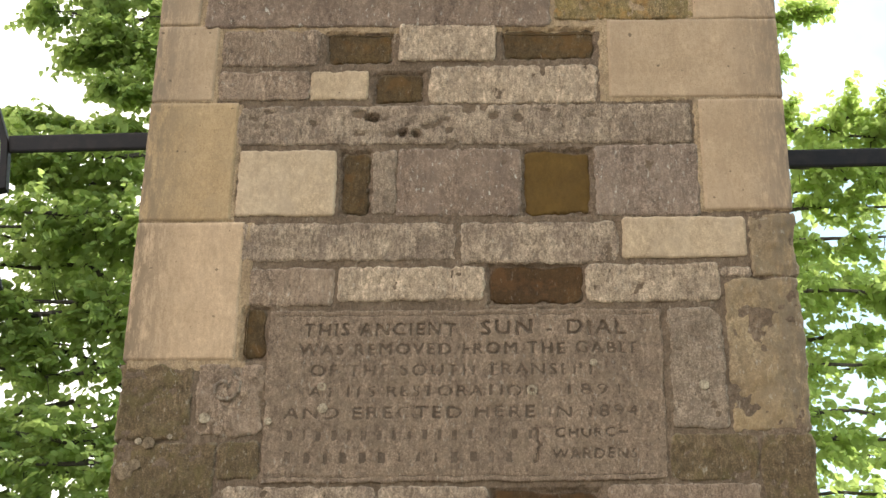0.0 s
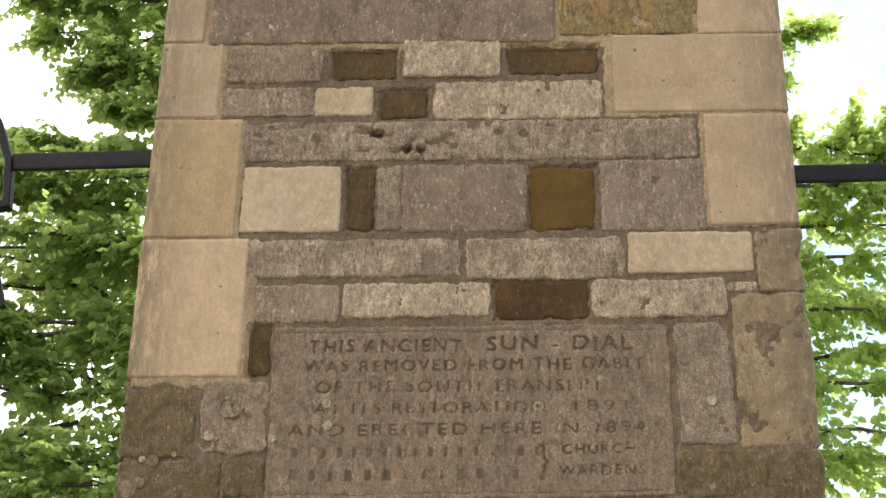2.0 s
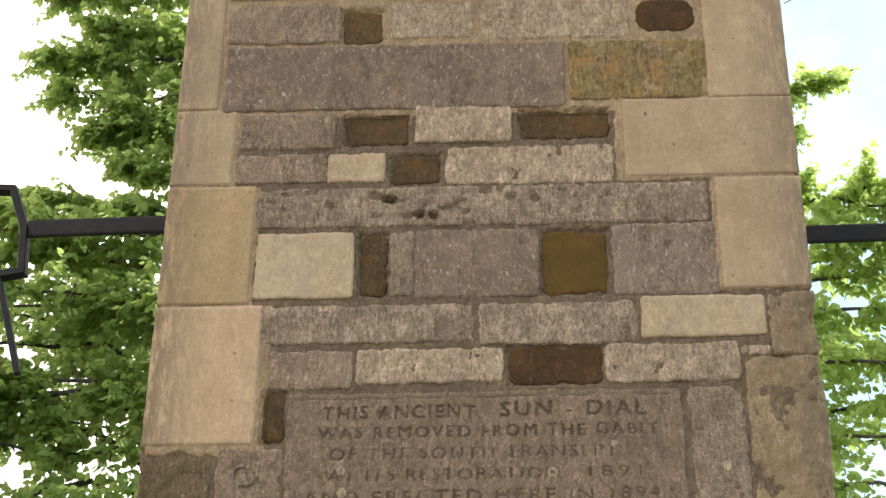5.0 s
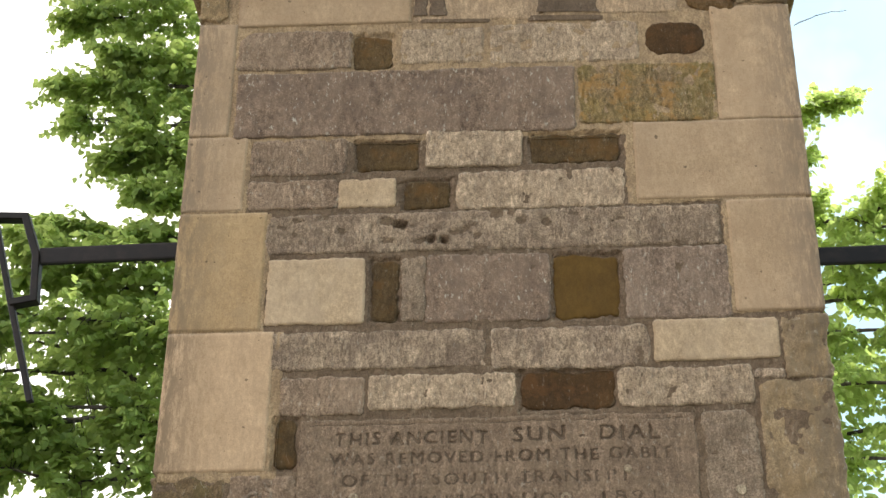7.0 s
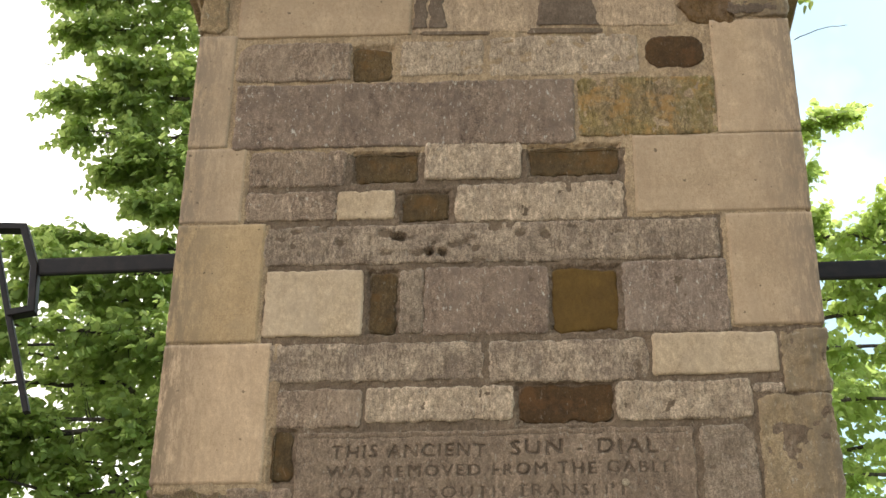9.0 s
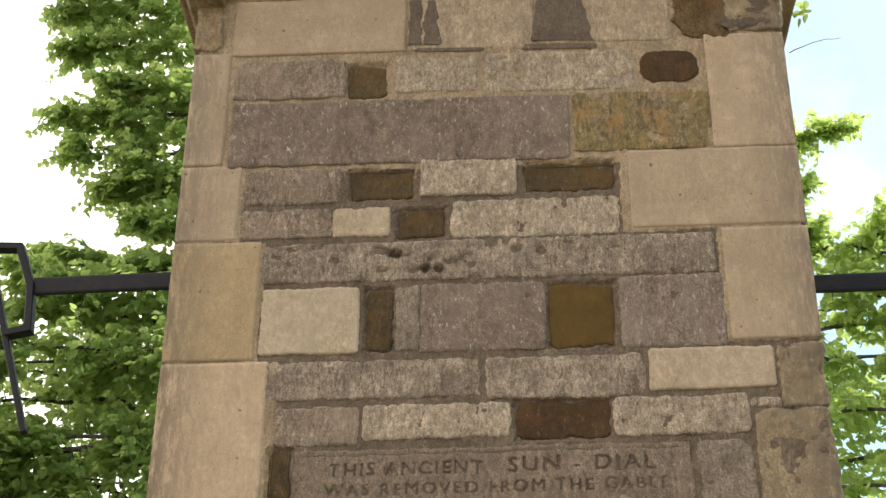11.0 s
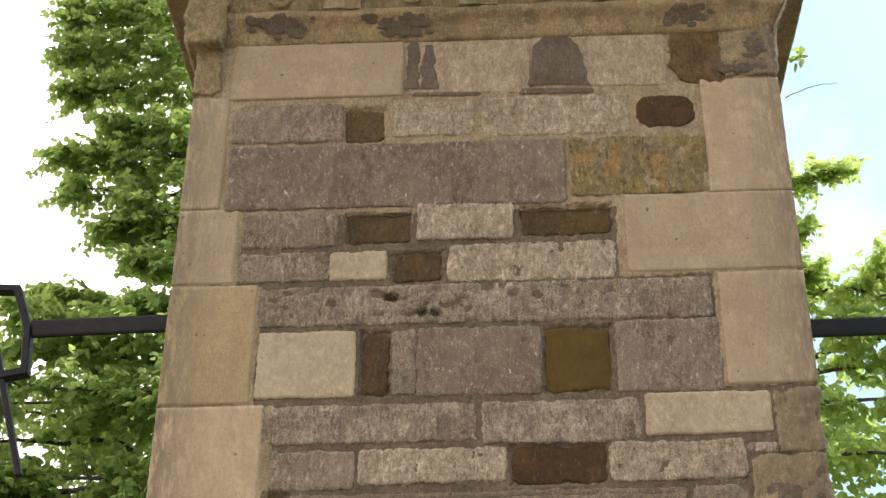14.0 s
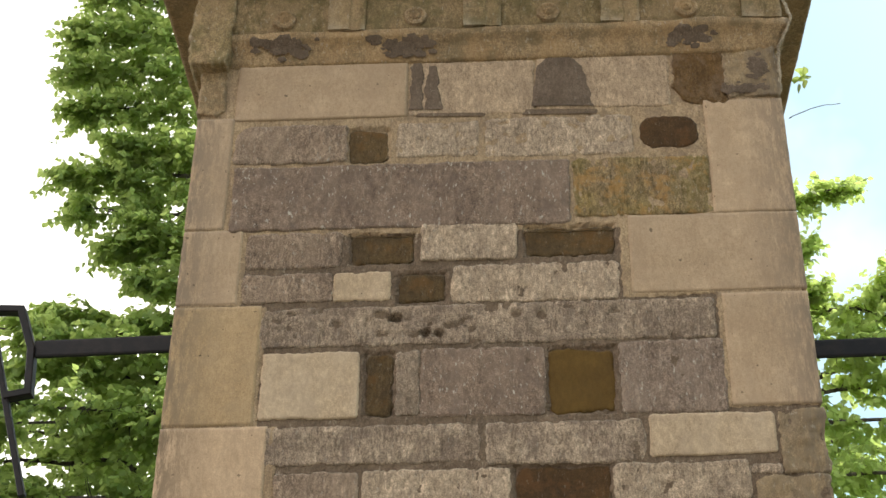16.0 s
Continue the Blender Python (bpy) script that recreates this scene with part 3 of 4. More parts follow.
mortar_bed("core", -0.592, 0.592, 0.0, 2.07, 0.0035, MORTAR_OLD, PILLAR_D, "grey-brown lime mortar core", 0.9, 0.02)
mortar_bed("core", -0.592, 0.592, 2.06, 3.06, 0.0027, MORTAR_OLD, PILLAR_D, "grey-brown lime mortar core", 0.9)
mortar_bed("core", -0.592, 0.592, 3.045, 3.50, 0.0017, MORTAR_NEW, PILLAR_D, "buff repointed mortar core", 0.7, fray=0.007)
for x0, x1, z0, z1 in ((-0.593, -0.474, 2.893, 3.06), (-0.593, -0.424, 2.645, 2.894), (-0.593, -0.386, 2.363, 2.646), (0.428, 0.593, 2.660, 2.900), (0.253, 0.593, 2.893, 3.06)):
    mortar_bed("pointing", x0, x1, z0, z1, 0.0008, MORTAR_NEW, 0.05, "buff repointed mortar", 0.5, fray=0.005)

# the inscribed tablet: letters cut into the slab
TX0, TX1, TZ0, TZ1, TCELL = -0.346, 0.348, 2.158, 2.470, 0.0015
TNX, TNZ = round((TX1 - TX0) / TCELL), round((TZ1 - TZ0) / TCELL)
cut = np.zeros((TNZ + 1, TNX + 1))


def press(tri, depth):
    """Sinks the cells under one triangle (x, z in metres)."""
    g = (tri - np.array((TX0, TZ0))) / TCELL
    lo, hi = np.floor(g.min(0)).astype(int), np.ceil(g.max(0)).astype(int)
    lo, hi = np.maximum(lo, 0), np.minimum(hi, (TNX, TNZ))
    if (hi <= lo).any():
        return
    xs, zs = np.meshgrid(np.arange(lo[0], hi[0] + 1), np.arange(lo[1], hi[1] + 1))
    (ax, az), (bx, bz), (cx, cz) = g
    det = (bz - cz) * (ax - cx) + (cx - bx) * (az - cz)
    if abs(det) < 1e-9:
        return
    u = ((bz - cz) * (xs - cx) + (cx - bx) * (zs - cz)) / det
    v = ((cz - az) * (xs - cx) + (ax - cx) * (zs - cz)) / det
    inside = (u >= -0.02) & (v >= -0.02) & (u + v <= 1.02)
    block = cut[lo[1]:hi[1] + 1, lo[0]:hi[0] + 1]
    block[inside] = np.maximum(block[inside], depth)


def inscribe(text, x0, x1, zb, height, depth=1.0, thin=-0.004):
    """Cuts a line of letters that fills the space from x0 to x1."""
    cu = bpy.data.curves.new("letters", 'FONT')
    cu.body, cu.size, cu.space_character, cu.offset = text, 1.0, 1.2, thin
    cu.resolution_u = 3
    tmp = bpy.data.objects.new("letters", cu)
    me = bpy.data.meshes.new_from_object(tmp)
    bpy.data.objects.remove(tmp)
    co = np.empty(len(me.vertices) * 3)
    me.vertices.foreach_get("co", co)
    co = co.reshape(-1, 3)[:, :2]
    lo, hi = co.min(0), co.max(0)
    co = np.array((x0, zb)) + (co - lo) / (hi - lo) * np.array((x1 - x0, height))
    me.calc_loop_triangles()
    for t in me.loop_triangles:
        press(co[list(t.vertices)], depth)
    bpy.data.meshes.remove(me)


def cut_bars(widths, x0, x1, zb, height, depth=0.8):
    """Upright bars in place of letters that are left out."""
    k = (x1 - x0) / (sum(widths) + 0.5 * (len(widths) - 1))
    x = x0
    for w in widths:
        for a in ((0, 0), (w * k, 0), (w * k, height)), ((0, 0), (w * k, height), (0, height)):
            press(np.array([(x + p, zb + q) for p, q in a]), depth)
        x += (w + 0.5) * k


inscribe("THIS ANCIENT", -0.284, -0.015, 2.422, 0.023)
inscribe("SUN - DIAL", 0.030, 0.286, 2.422, 0.026)
inscribe("WAS REMOVED FROM THE GABLE", -0.290, 0.305, 2.386, 0.021, 0.9)
inscribe("OF THE SOUTH TRANSEPT", -0.268, 0.232, 2.347, 0.021, 0.75)
inscribe("AT ITS RESTORATION", -0.270, 0.130, 2.309, 0.020, 0.6)
inscribe("1891", 0.182, 0.272, 2.310, 0.020, 0.5)
inscribe("AND ERECTED HERE IN 1894", -0.312, 0.300, 2.270, 0.021, 0.6)
cut_bars((0.3, 0.2, 0.3, 0.3, 0.2, 0.3, 0.3, 0.2, 0.3, 0.3, 0.2, 0.3, 0.3, 0.3, 0.2, 0.3, 0.3), -0.305, 0.120, 2.231, 0.019, 0.34)
inscribe("CHURCH", 0.158, 0.282, 2.234, 0.017, 0.8)
cut_bars((0.3, 0.3, 0.2, 0.3, 0.3, 0.3, 0.2, 0.3, 0.2, 0.3, 0.3, 0.2, 0.3), -0.308, 0.085, 2.191, 0.020, 0.34)
inscribe("}", 0.120, 0.134, 2.190, 0.062, 0.7)
inscribe("WARDENS", 0.152, 0.298, 2.196, 0.018, 0.7)
for zb in (2.459, 2.166):      # scribed border
    for a in ((-0.33, zb), (0.335, zb), (0.335, zb + 0.003)), ((-0.33, zb), (0.335, zb + 0.003), (-0.33, zb + 0.003)):
        press(np.array(a), 0.4)
for a in range(2):      # worn, softened cuts
    cut = (cut + np.roll(cut, 1, 0) + np.roll(cut, -1, 0) + np.roll(cut, 1, 1) + np.roll(cut, -1, 1)) / 5

tablet = stone("tablet", TX0, TX1, TZ0, TZ1, TABLET, proud=0.001, rough=0.0025, relief=0.0009, tooled=0.0007, round_=0.006, cell=TCELL,
               label="large grey-brown slab with worn cut inscription")
me = tablet.data
nv = len(me.vertices)
co = np.empty(nv * 3)
me.vertices.foreach_get("co", co)
co = co.reshape(nv, 3)
ng = (TNX + 1) * (TNZ + 1)
wear = np.array([0.9 + 0.4 * noise.noise((x * 26, z * 26, 4.2)) for x, _, z in co[:ng]])
sunk = cut.ravel() * np.clip(wear, 0.68, 1.1)
co[:ng, 1] += 0.0045 * sunk
me.vertices.foreach_set("co", co.ravel())
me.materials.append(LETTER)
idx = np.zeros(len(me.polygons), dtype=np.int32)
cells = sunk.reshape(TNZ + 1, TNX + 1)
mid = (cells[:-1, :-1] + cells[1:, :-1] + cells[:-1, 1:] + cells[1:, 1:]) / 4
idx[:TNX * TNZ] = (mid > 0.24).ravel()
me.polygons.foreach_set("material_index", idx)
me.update()


def lichen_spot(x, z, r, ring=0.0, material=LICHEN_SPOT):
    """A small round crust of lichen, some with a bare middle."""
    bm = bmesh.new()
    n = 18
    rows = []
    radii = (r, r * 0.85, r * 0.5) if not ring else (r, r * 0.8, r * 0.45)
    for k, rad in enumerate(radii):
        rows.append([bm.verts.new((x + rad * (1 + 0.14 * noise.noise((a, x * 40, k))) * math.cos(a * math.tau / n), -0.001 - (0.0004, 0.0018, 0.0020)[k],
                                   z + rad * (1 + 0.14 * noise.noise((a, z * 40, k))) * math.sin(a * math.tau / n))) for a in range(n)])
    for p, q in zip(rows, rows[1:]):
        for a in range(n):
            bm.faces.new((p[a], p[(a + 1) % n], q[(a + 1) % n], q[a]))
    if not ring:
        bm.faces.new(rows[-1])
    part("lichen_spot", bm, material, pillar, "round pale lichen spot")


lichen_spot(0.118, 2.322, 0.0095, 1)
lichen_spot(0.226, 2.374, 0.007)
lichen_spot(-0.248, 2.322, 0.008, 1)
lichen_spot(-0.245, 2.283, 0.009)
lichen_spot(-0.338, 2.258, 0.007)
lichen_spot(-0.448, 2.262, 0.010)
lichen_spot(0.418, 2.336, 0.009)
lichen_spot(-0.540, 2.216, 0.011, 0, FAINT_LICHEN)
lichen_spot(-0.558, 2.219, 0.006)
lichen_spot(-0.578, 2.166, 0.016, 0, FAINT_LICHEN)
lichen_spot(-0.560, 2.178, 0.010, 0, FAINT_LICHEN)
lichen_spot(-0.505, 2.228, 0.005)


# ---- cornice ----
def moulding(name, profile, material, step=0.02, rough=0.003, label="", skew=0.0):
    """A moulding round the pillar's four sides: profile points (out, height)."""
    ring = []
    for (ax, ay), (bx, by) in ((((-1, 0), (1, 0))), (((1, 0), (1, 1))), (((1, 1), (-1, 1))), (((-1, 1), (-1, 0)))):
        n = round((1.2 if ay == by else PILLAR_D) / step)
        for i in range(n):
            f = i / n
            ring.append((ax + (bx - ax) * f, ay + (by - ay) * f))
    verts, faces = [], []
    n = len(ring)
    for out, h in profile:
        for u, v in ring:
            x, y = u * (PILLAR_W + out), -out + v * (PILLAR_D + 2 * out)
            if u > 0.99:
                x += skew * v
            q = 1.6 * noise.noise((x * 9, y * 9, h * 9)) + noise.noise((x * 40, y * 40, h * 40)) + 0.7 * noise.noise((x * 110, y * 110, h * 110))
            verts.append((x * (1 + rough * q * 0.8), y - rough * q * (1 if v < 0.02 else 0), h + TILT * x + 0.5 * rough * q))
    for j in range(len(profile) - 1):
        for i in range(n):
            k = (i + 1) % n
            faces.append((j * n + i, j * n + k, (j + 1) * n + k, (j + 1) * n + i))
    faces.append(tuple(range(n - 1, -1, -1)))
    faces.append(tuple((len(profile) - 1) * n + i for i in range(n)))
    return tagged(link_mesh(name, verts, faces, material, pillar), label)


moulding("bed_moulding", [(-0.01, 3.464), (0.002, 3.467), (0.006, 3.474), (0.009, 3.486), (0.013, 3.498), (0.020, 3.510), (0.027, 3.517), (0.030, 3.522), (0.031, 3.532), (0.028, 3.538), (0.015, 3.542)], CORNICE, label="eroded stone bed moulding under the frieze")
moulding("frieze", [(0.0, 3.52), (0.020, 3.525), (0.022, 3.56), (0.022, 3.60), (0.022, 3.66), (0.026, 3.70)], MOSSY_CORNICE, label="weathered stone frieze with blocks and rosettes")
moulding("corona", [(0.02, 3.672), (0.06, 3.674), (0.062, 3.690), (0.11, 3.692), (0.118, 3.696), (0.124, 3.72), (0.124, 3.80), (0.15, 3.83), (0.16, 3.87)], CORNICE, label="projecting stone cornice", skew=0.03)
moulding("capping", [(0.15, 3.872), (0.165, 3.874), (0.165, 3.90), (0.05, 3.98), (-0.2, 4.06)], CORNICE, label="sloping stone cap")


def frieze_block(x, w):
    """An upright block with two sunk channels."""
    bm = bmesh.new()
    prof = [(-w / 2, 0.0), (-w / 2, -0.011), (-w * 0.1, -0.012), (w * 0.08, -0.011), (w * 0.11, -0.009), (w * 0.14, -0.0085),
            (w * 0.3, -0.0085), (w * 0.36, -0.010), (w * 0.42, -0.010), (w / 2, -0.008), (w / 2, 0.0)]
    rows = []
    for j in range(9):
        h = 3.536 + 0.134 * j / 8
        rows.append([bm.verts.new((x + a + 0.004 * noise.noise((x, h * 60, a * 50)), -0.022 + b + 0.003 * noise.noise((a * 70, h * 50, x)), h + TILT * x)) for a, b in prof])
    for j in range(8):
        for i in range(len(prof) - 1):
            bm.faces.new((rows[j][i], rows[j][i + 1], rows[j + 1][i + 1], rows[j + 1][i]))
    bm.faces.new(rows[0][::-1])
    part("frieze_block", bm, MOSSY_CORNICE, pillar, "grooved stone block on the frieze")


def rosette(x, h):
    bm = bmesh.new()
    n = 20
    rings = []
    for rad, out in ((0.026, 0.0), (0.023, 0.007), (0.017, 0.009), (0.012, 0.007), (0.008, 0.010), (0.001, 0.011)):
        rings.append([bm.verts.new((x + rad * (1 + 0.12 * noise.noise((k, x * 30, rad * 90))) * math.cos(k * math.tau / n),
                                    -0.022 - out + 0.002 * noise.noise((k * 1.7, rad * 100, x)),
                                    h + TILT * x + rad * math.sin(k * math.tau / n))) for k in range(n)])
    for a, b in zip(rings, rings[1:]):
        for k in range(n):
            bm.faces.new((a[k], a[(k + 1) % n], b[(k + 1) % n], b[k]))
    part("rosette", bm, CORNICE, pillar, "worn carved stone rosette")


for x in (-0.299, -0.012, 0.279, 0.575):
    frieze_block(x, 0.080)
def crust(pts, r, name, material, label):
    """A ragged ridge of lime, bright edge or carving along a line of points."""
    bm = bmesh.new()
    fine_pts = []
    for a, b in zip(pts, pts[1:]):
        a, b = Vector(a), Vector(b)
        m = max(2, round((b - a).length / 0.006))
        fine_pts += [a.lerp(b, k / m) for k in range(m)]
    fine_pts.append(Vector(pts[-1]))
    rings = []
    for k, p in enumerate(fine_pts):
        d = (fine_pts[min(k + 1, len(fine_pts) - 1)] - fine_pts[max(k - 1, 0)]).normalized()
        u = d.orthogonal().normalized()
        v = d.cross(u)
        q = p + Vector((noise.noise((k * 0.4, 1, r)), noise.noise((k * 0.4, 5, r)), 0)) * r * 0.9
        rr = r * (0.75 + 0.6 * noise.noise((k * 0.7, 9, r)))
        rings.append([bm.verts.new(q + (u * math.cos(t) + v * math.sin(t)) * rr) for t in (0, 1.05, 2.1, 3.14, 4.19, 5.24)])
    for a, b in zip(rings, rings[1:]):
        for t in range(6):
            bm.faces.new((a[t], a[(t + 1) % 6], b[(t + 1) % 6], b[t]))
    part(name, bm, material, pillar, label)


# pale lime ridge that also puts the corner's sunlit rim into shape and colour
crust([(0.600, 0.001, 3.378), (0.603, -0.003, 3.44), (0.606, -0.006, 3.487), (0.622, -0.020, 3.515), (0.634, -0.030, 3.545), (0.626, -0.024, 3.60), (0.626, -0.024, 3.68)], 0.0045, "lime_crust", LICHEN_SPOT, "ragged lime crust down the corner, pale for its sunlit edge")
crust([(-0.418 + (0.006 + 0.0026 * k) * math.cos(k * 0.75), -0.0015, 2.318 + (0.006 + 0.0026 * k) * math.sin(k * 0.75)) for k in range(11)], 0.0045, "carving", GREY, "worn carved spiral")
for x in (-0.432, -0.153, 0.128, 0.420):
    rosette(x, 3.572)
def bed_face(h):
    """The front of the bed moulding at a height over its own slope."""
    return -0.0035 - float(np.interp(h, (3.467, 3.474, 3.486, 3.498, 3.510, 3.517, 3.532), (0.002, 0.006, 0.009, 0.013, 0.020, 0.027, 0.031)))


def flaked_crust(x, z, w, h, n, face, seed):
    """Black crust that has broken into small curling flakes."""
    rng, verts, faces = random.Random(seed), [], []
    for k in range(n):
        cx, cz = x + w * max(-1, min(1, rng.gauss(0, 0.45))), z + h * max(-1, min(1, rng.gauss(0, 0.45)))
        r, m, b = rng.uniform(0.004, 0.012), 11, len(verts)
        y = face(cz - TILT * cx) - rng.uniform(0.0, 0.0015)
        verts.append((cx, y - 0.0008, cz))
        for a in range(m):
            q = r * (1 + 0.65 * noise.noise((math.cos(a * math.tau / m) * 1.7, math.sin(a * math.tau / m) * 1.7, k + seed)))
            px, pz = cx + 1.25 * q * math.cos(a * math.tau / m), cz + 0.8 * q * math.sin(a * math.tau / m)
            verts.append((px, face(pz - TILT * px) + 0.001, pz))
        faces += [(b, b + 1 + a, b + 1 + (a + 1) % m) for a in range(m)]
    tagged(link_mesh("soot_crust", verts, faces, SOOT, pillar), "black flaking soot crust")


for k, (x, z, w, h, n) in enumerate(((-0.425, 3.490, 0.065, 0.022, 46), (-0.172, 3.492, 0.068, 0.020, 44), (0.425, 3.510, 0.048, 0.022, 36))):
    flaked_crust(x, z, w, h, n, bed_face, 20 + k)
flaked_crust(0.558, 3.438, 0.018, 0.034, 30, lambda h: -0.0055, 31)
flaked_crust(0.532, 3.386, 0.040, 0.012, 26, lambda h: -0.0055, 32)
stone("corner_block", -0.626, -0.540, 3.442, 3.690, MOSSY_CORNICE, proud=0.034, rough=0.006, relief=0.004, round_=0.008, edge=0.006, depth=0.1, label="green-stained eroded corner block")

# ---- iron bars and bracket ----
BAR_Y = 0.40


def bar_mesh(bm, pts, wide, deep):
    """A flat bar swept along points in the plane y = BAR_Y, mitred at the bends."""
    rows = []
    for i, p in enumerate(pts):
        p = Vector(p)
        a = (p - Vector(pts[i - 1])).normalized() if i else None
        b = (Vector(pts[i + 1]) - p).normalized() if i < len(pts) - 1 else None
        d = ((a or b) + (b or a)).normalized()
        nrm = Vector((-d.y, d.x))
        k = 1 / max(0.5, nrm.dot(Vector((-(a or b).y, (a or b).x))))
        row = []
        for su, sv in ((1, 0.8), (0.8, 1), (-0.8, 1), (-1, 0.8), (-1, -0.8), (-0.8, -1), (0.8, -1), (1, -0.8)):
            q = p + nrm * (su * wide / 2 * k)
            row.append(bm.verts.new((q.x, BAR_Y + sv * deep / 2, q.y)))
        rows.append(row)
    for r0, r1 in zip(rows, rows[1:]):
        for k in range(8):
            bm.faces.new((r0[k], r0[(k + 1) % 8], r1[(k + 1) % 8], r1[k]))
    bm.faces.new(rows[0])
    bm.faces.new(rows[-1][::-1])
    bmesh.ops.recalc_face_normals(bm, faces=bm.faces)


def build_iron():
    thing = tagged(new("iron_bracket"), "black iron bar with open bracket frame fixed to the pillar side", "bracket")
    bm = bmesh.new()
    bar_mesh(bm, [(-0.59, 3.011), (-0.72, 3.007), (-0.86, 3.001), (-0.998, 2.995)], 0.039, 0.012)
    part("bar", bm, IRON, thing)
    bm = bmesh.new()
    bar_mesh(bm, [(-1.25, 3.097), (-1.042, 3.092), (-1.004, 2.994), (-0.995, 2.890), (-1.045, 2.880)], 0.017, 0.03)
    part("loop", bm, IRON, thing, "bent flat iron frame at the bar's end")
    bm = bmesh.new()
    bar_mesh(bm, [(-1.115, 3.10), (-1.086, 3.008), (-1.046, 2.883), (-0.972, 2.655)], 0.013, 0.02)
    part("stay", bm, IRON, thing, "slanting flat iron rod")
    other = tagged(new("iron_bar"), "plain black iron bar fixed to the pillar side", "bar")
    bm = bmesh.new()
    bar_mesh(bm, [(0.59, 2.983), (0.75, 2.988), (0.9, 2.994), (1.0, 2.997)], 0.040, 0.012)
    part("bar", bm, IRON, other)


build_iron()


# ---- trees ----
def limb(bm, a, b, ra, rb, bend, rng, seg=7, sides=8):
    a, b = Vector(a), Vector(b)
    d = (b - a)
    side = d.cross(Vector((rng.uniform(-1, 1), rng.uniform(-1, 1), rng.uniform(-0.3, 1)))).normalized()
    seed = rng.uniform(0, 90)
    pts, rings = [], []
    for i in range(seg + 1):
        f = i / seg
        wig = Vector((noise.noise((f * 5, seed, 0)), noise.noise((f * 5, seed, 7)), noise.noise((f * 5, seed, 13)))) * (0.10 * d.length * f * (1.15 - f))
        pts.append(a + d * f + side * (bend * d.length * math.sin(math.pi * f)) + wig)
    for i, p in enumerate(pts):
        t = (pts[min(i + 1, seg)] - pts[max(i - 1, 0)]).normalized()
        u = t.orthogonal().normalized()
        v = t.cross(u)
        r = ra + (rb - ra) * i / seg
        rings.append([bm.verts.new(p + (u * math.cos(k * math.tau / sides) + v * math.sin(k * math.tau / sides)) * r) for k in range(sides)])
    for r0, r1 in zip(rings, rings[1:]):
        for k in range(sides):
            bm.faces.new((r0[k], r0[(k + 1) % sides], r1[(k + 1) % sides], r1[k]))
    return pts


LEAF_SHAPE = ((0, 0), (0.42, 0.10), (0.5, 0.42), (0.28, 0.78), (0, 1.08), (-0.28, 0.78), (-0.5, 0.42), (-0.42, 0.10))


def leaf(verts, faces, p, axis, nrm, size):
    axis, nrm = axis.normalized(), nrm.normalized()
    side = axis.cross(nrm).normalized()
    nrm = side.cross(axis)
    b = len(verts)
    for u, v in LEAF_SHAPE:
        verts.append(tuple(p + side * (u * size) + axis * (v * size) - nrm * (size * (0.22 * abs(u) + 0.18 * v * v))))
    faces += [(b, b + 1, b + 2, b + 3, b + 4), (b, b + 4, b + 5, b + 6, b + 7)]


def leaf_spray(verts, faces, rng, p, d, n, size):
    """A drooping twig end with leaves set alternately on both sides of it, all roughly in one layer."""
    d = d.normalized()
    up = Vector((rng.gauss(0, 0.45), rng.gauss(0, 0.40) + 0.22, 0.9)).normalized()
    side = d.cross(up).normalized()
    step = 0.40 * size
    for k in range(n):
        q = p + d * (step * k) - Vector((0, 0, 0.0006 * k * k))
        s = 1 if k % 2 else -1
        ax = d * rng.uniform(0.25, 0.9) + side * (s * rng.uniform(0.7, 1.1)) + Vector((0, 0, rng.uniform(-1.0, -0.1)))
        nrm = up + Vector((rng.gauss(0, 0.45), rng.gauss(0, 0.45), rng.gauss(0, 0.15)))
        leaf(verts, faces, q, ax, nrm, size * rng.uniform(0.72, 1.2) * (1.0 - 0.25 * k / n))


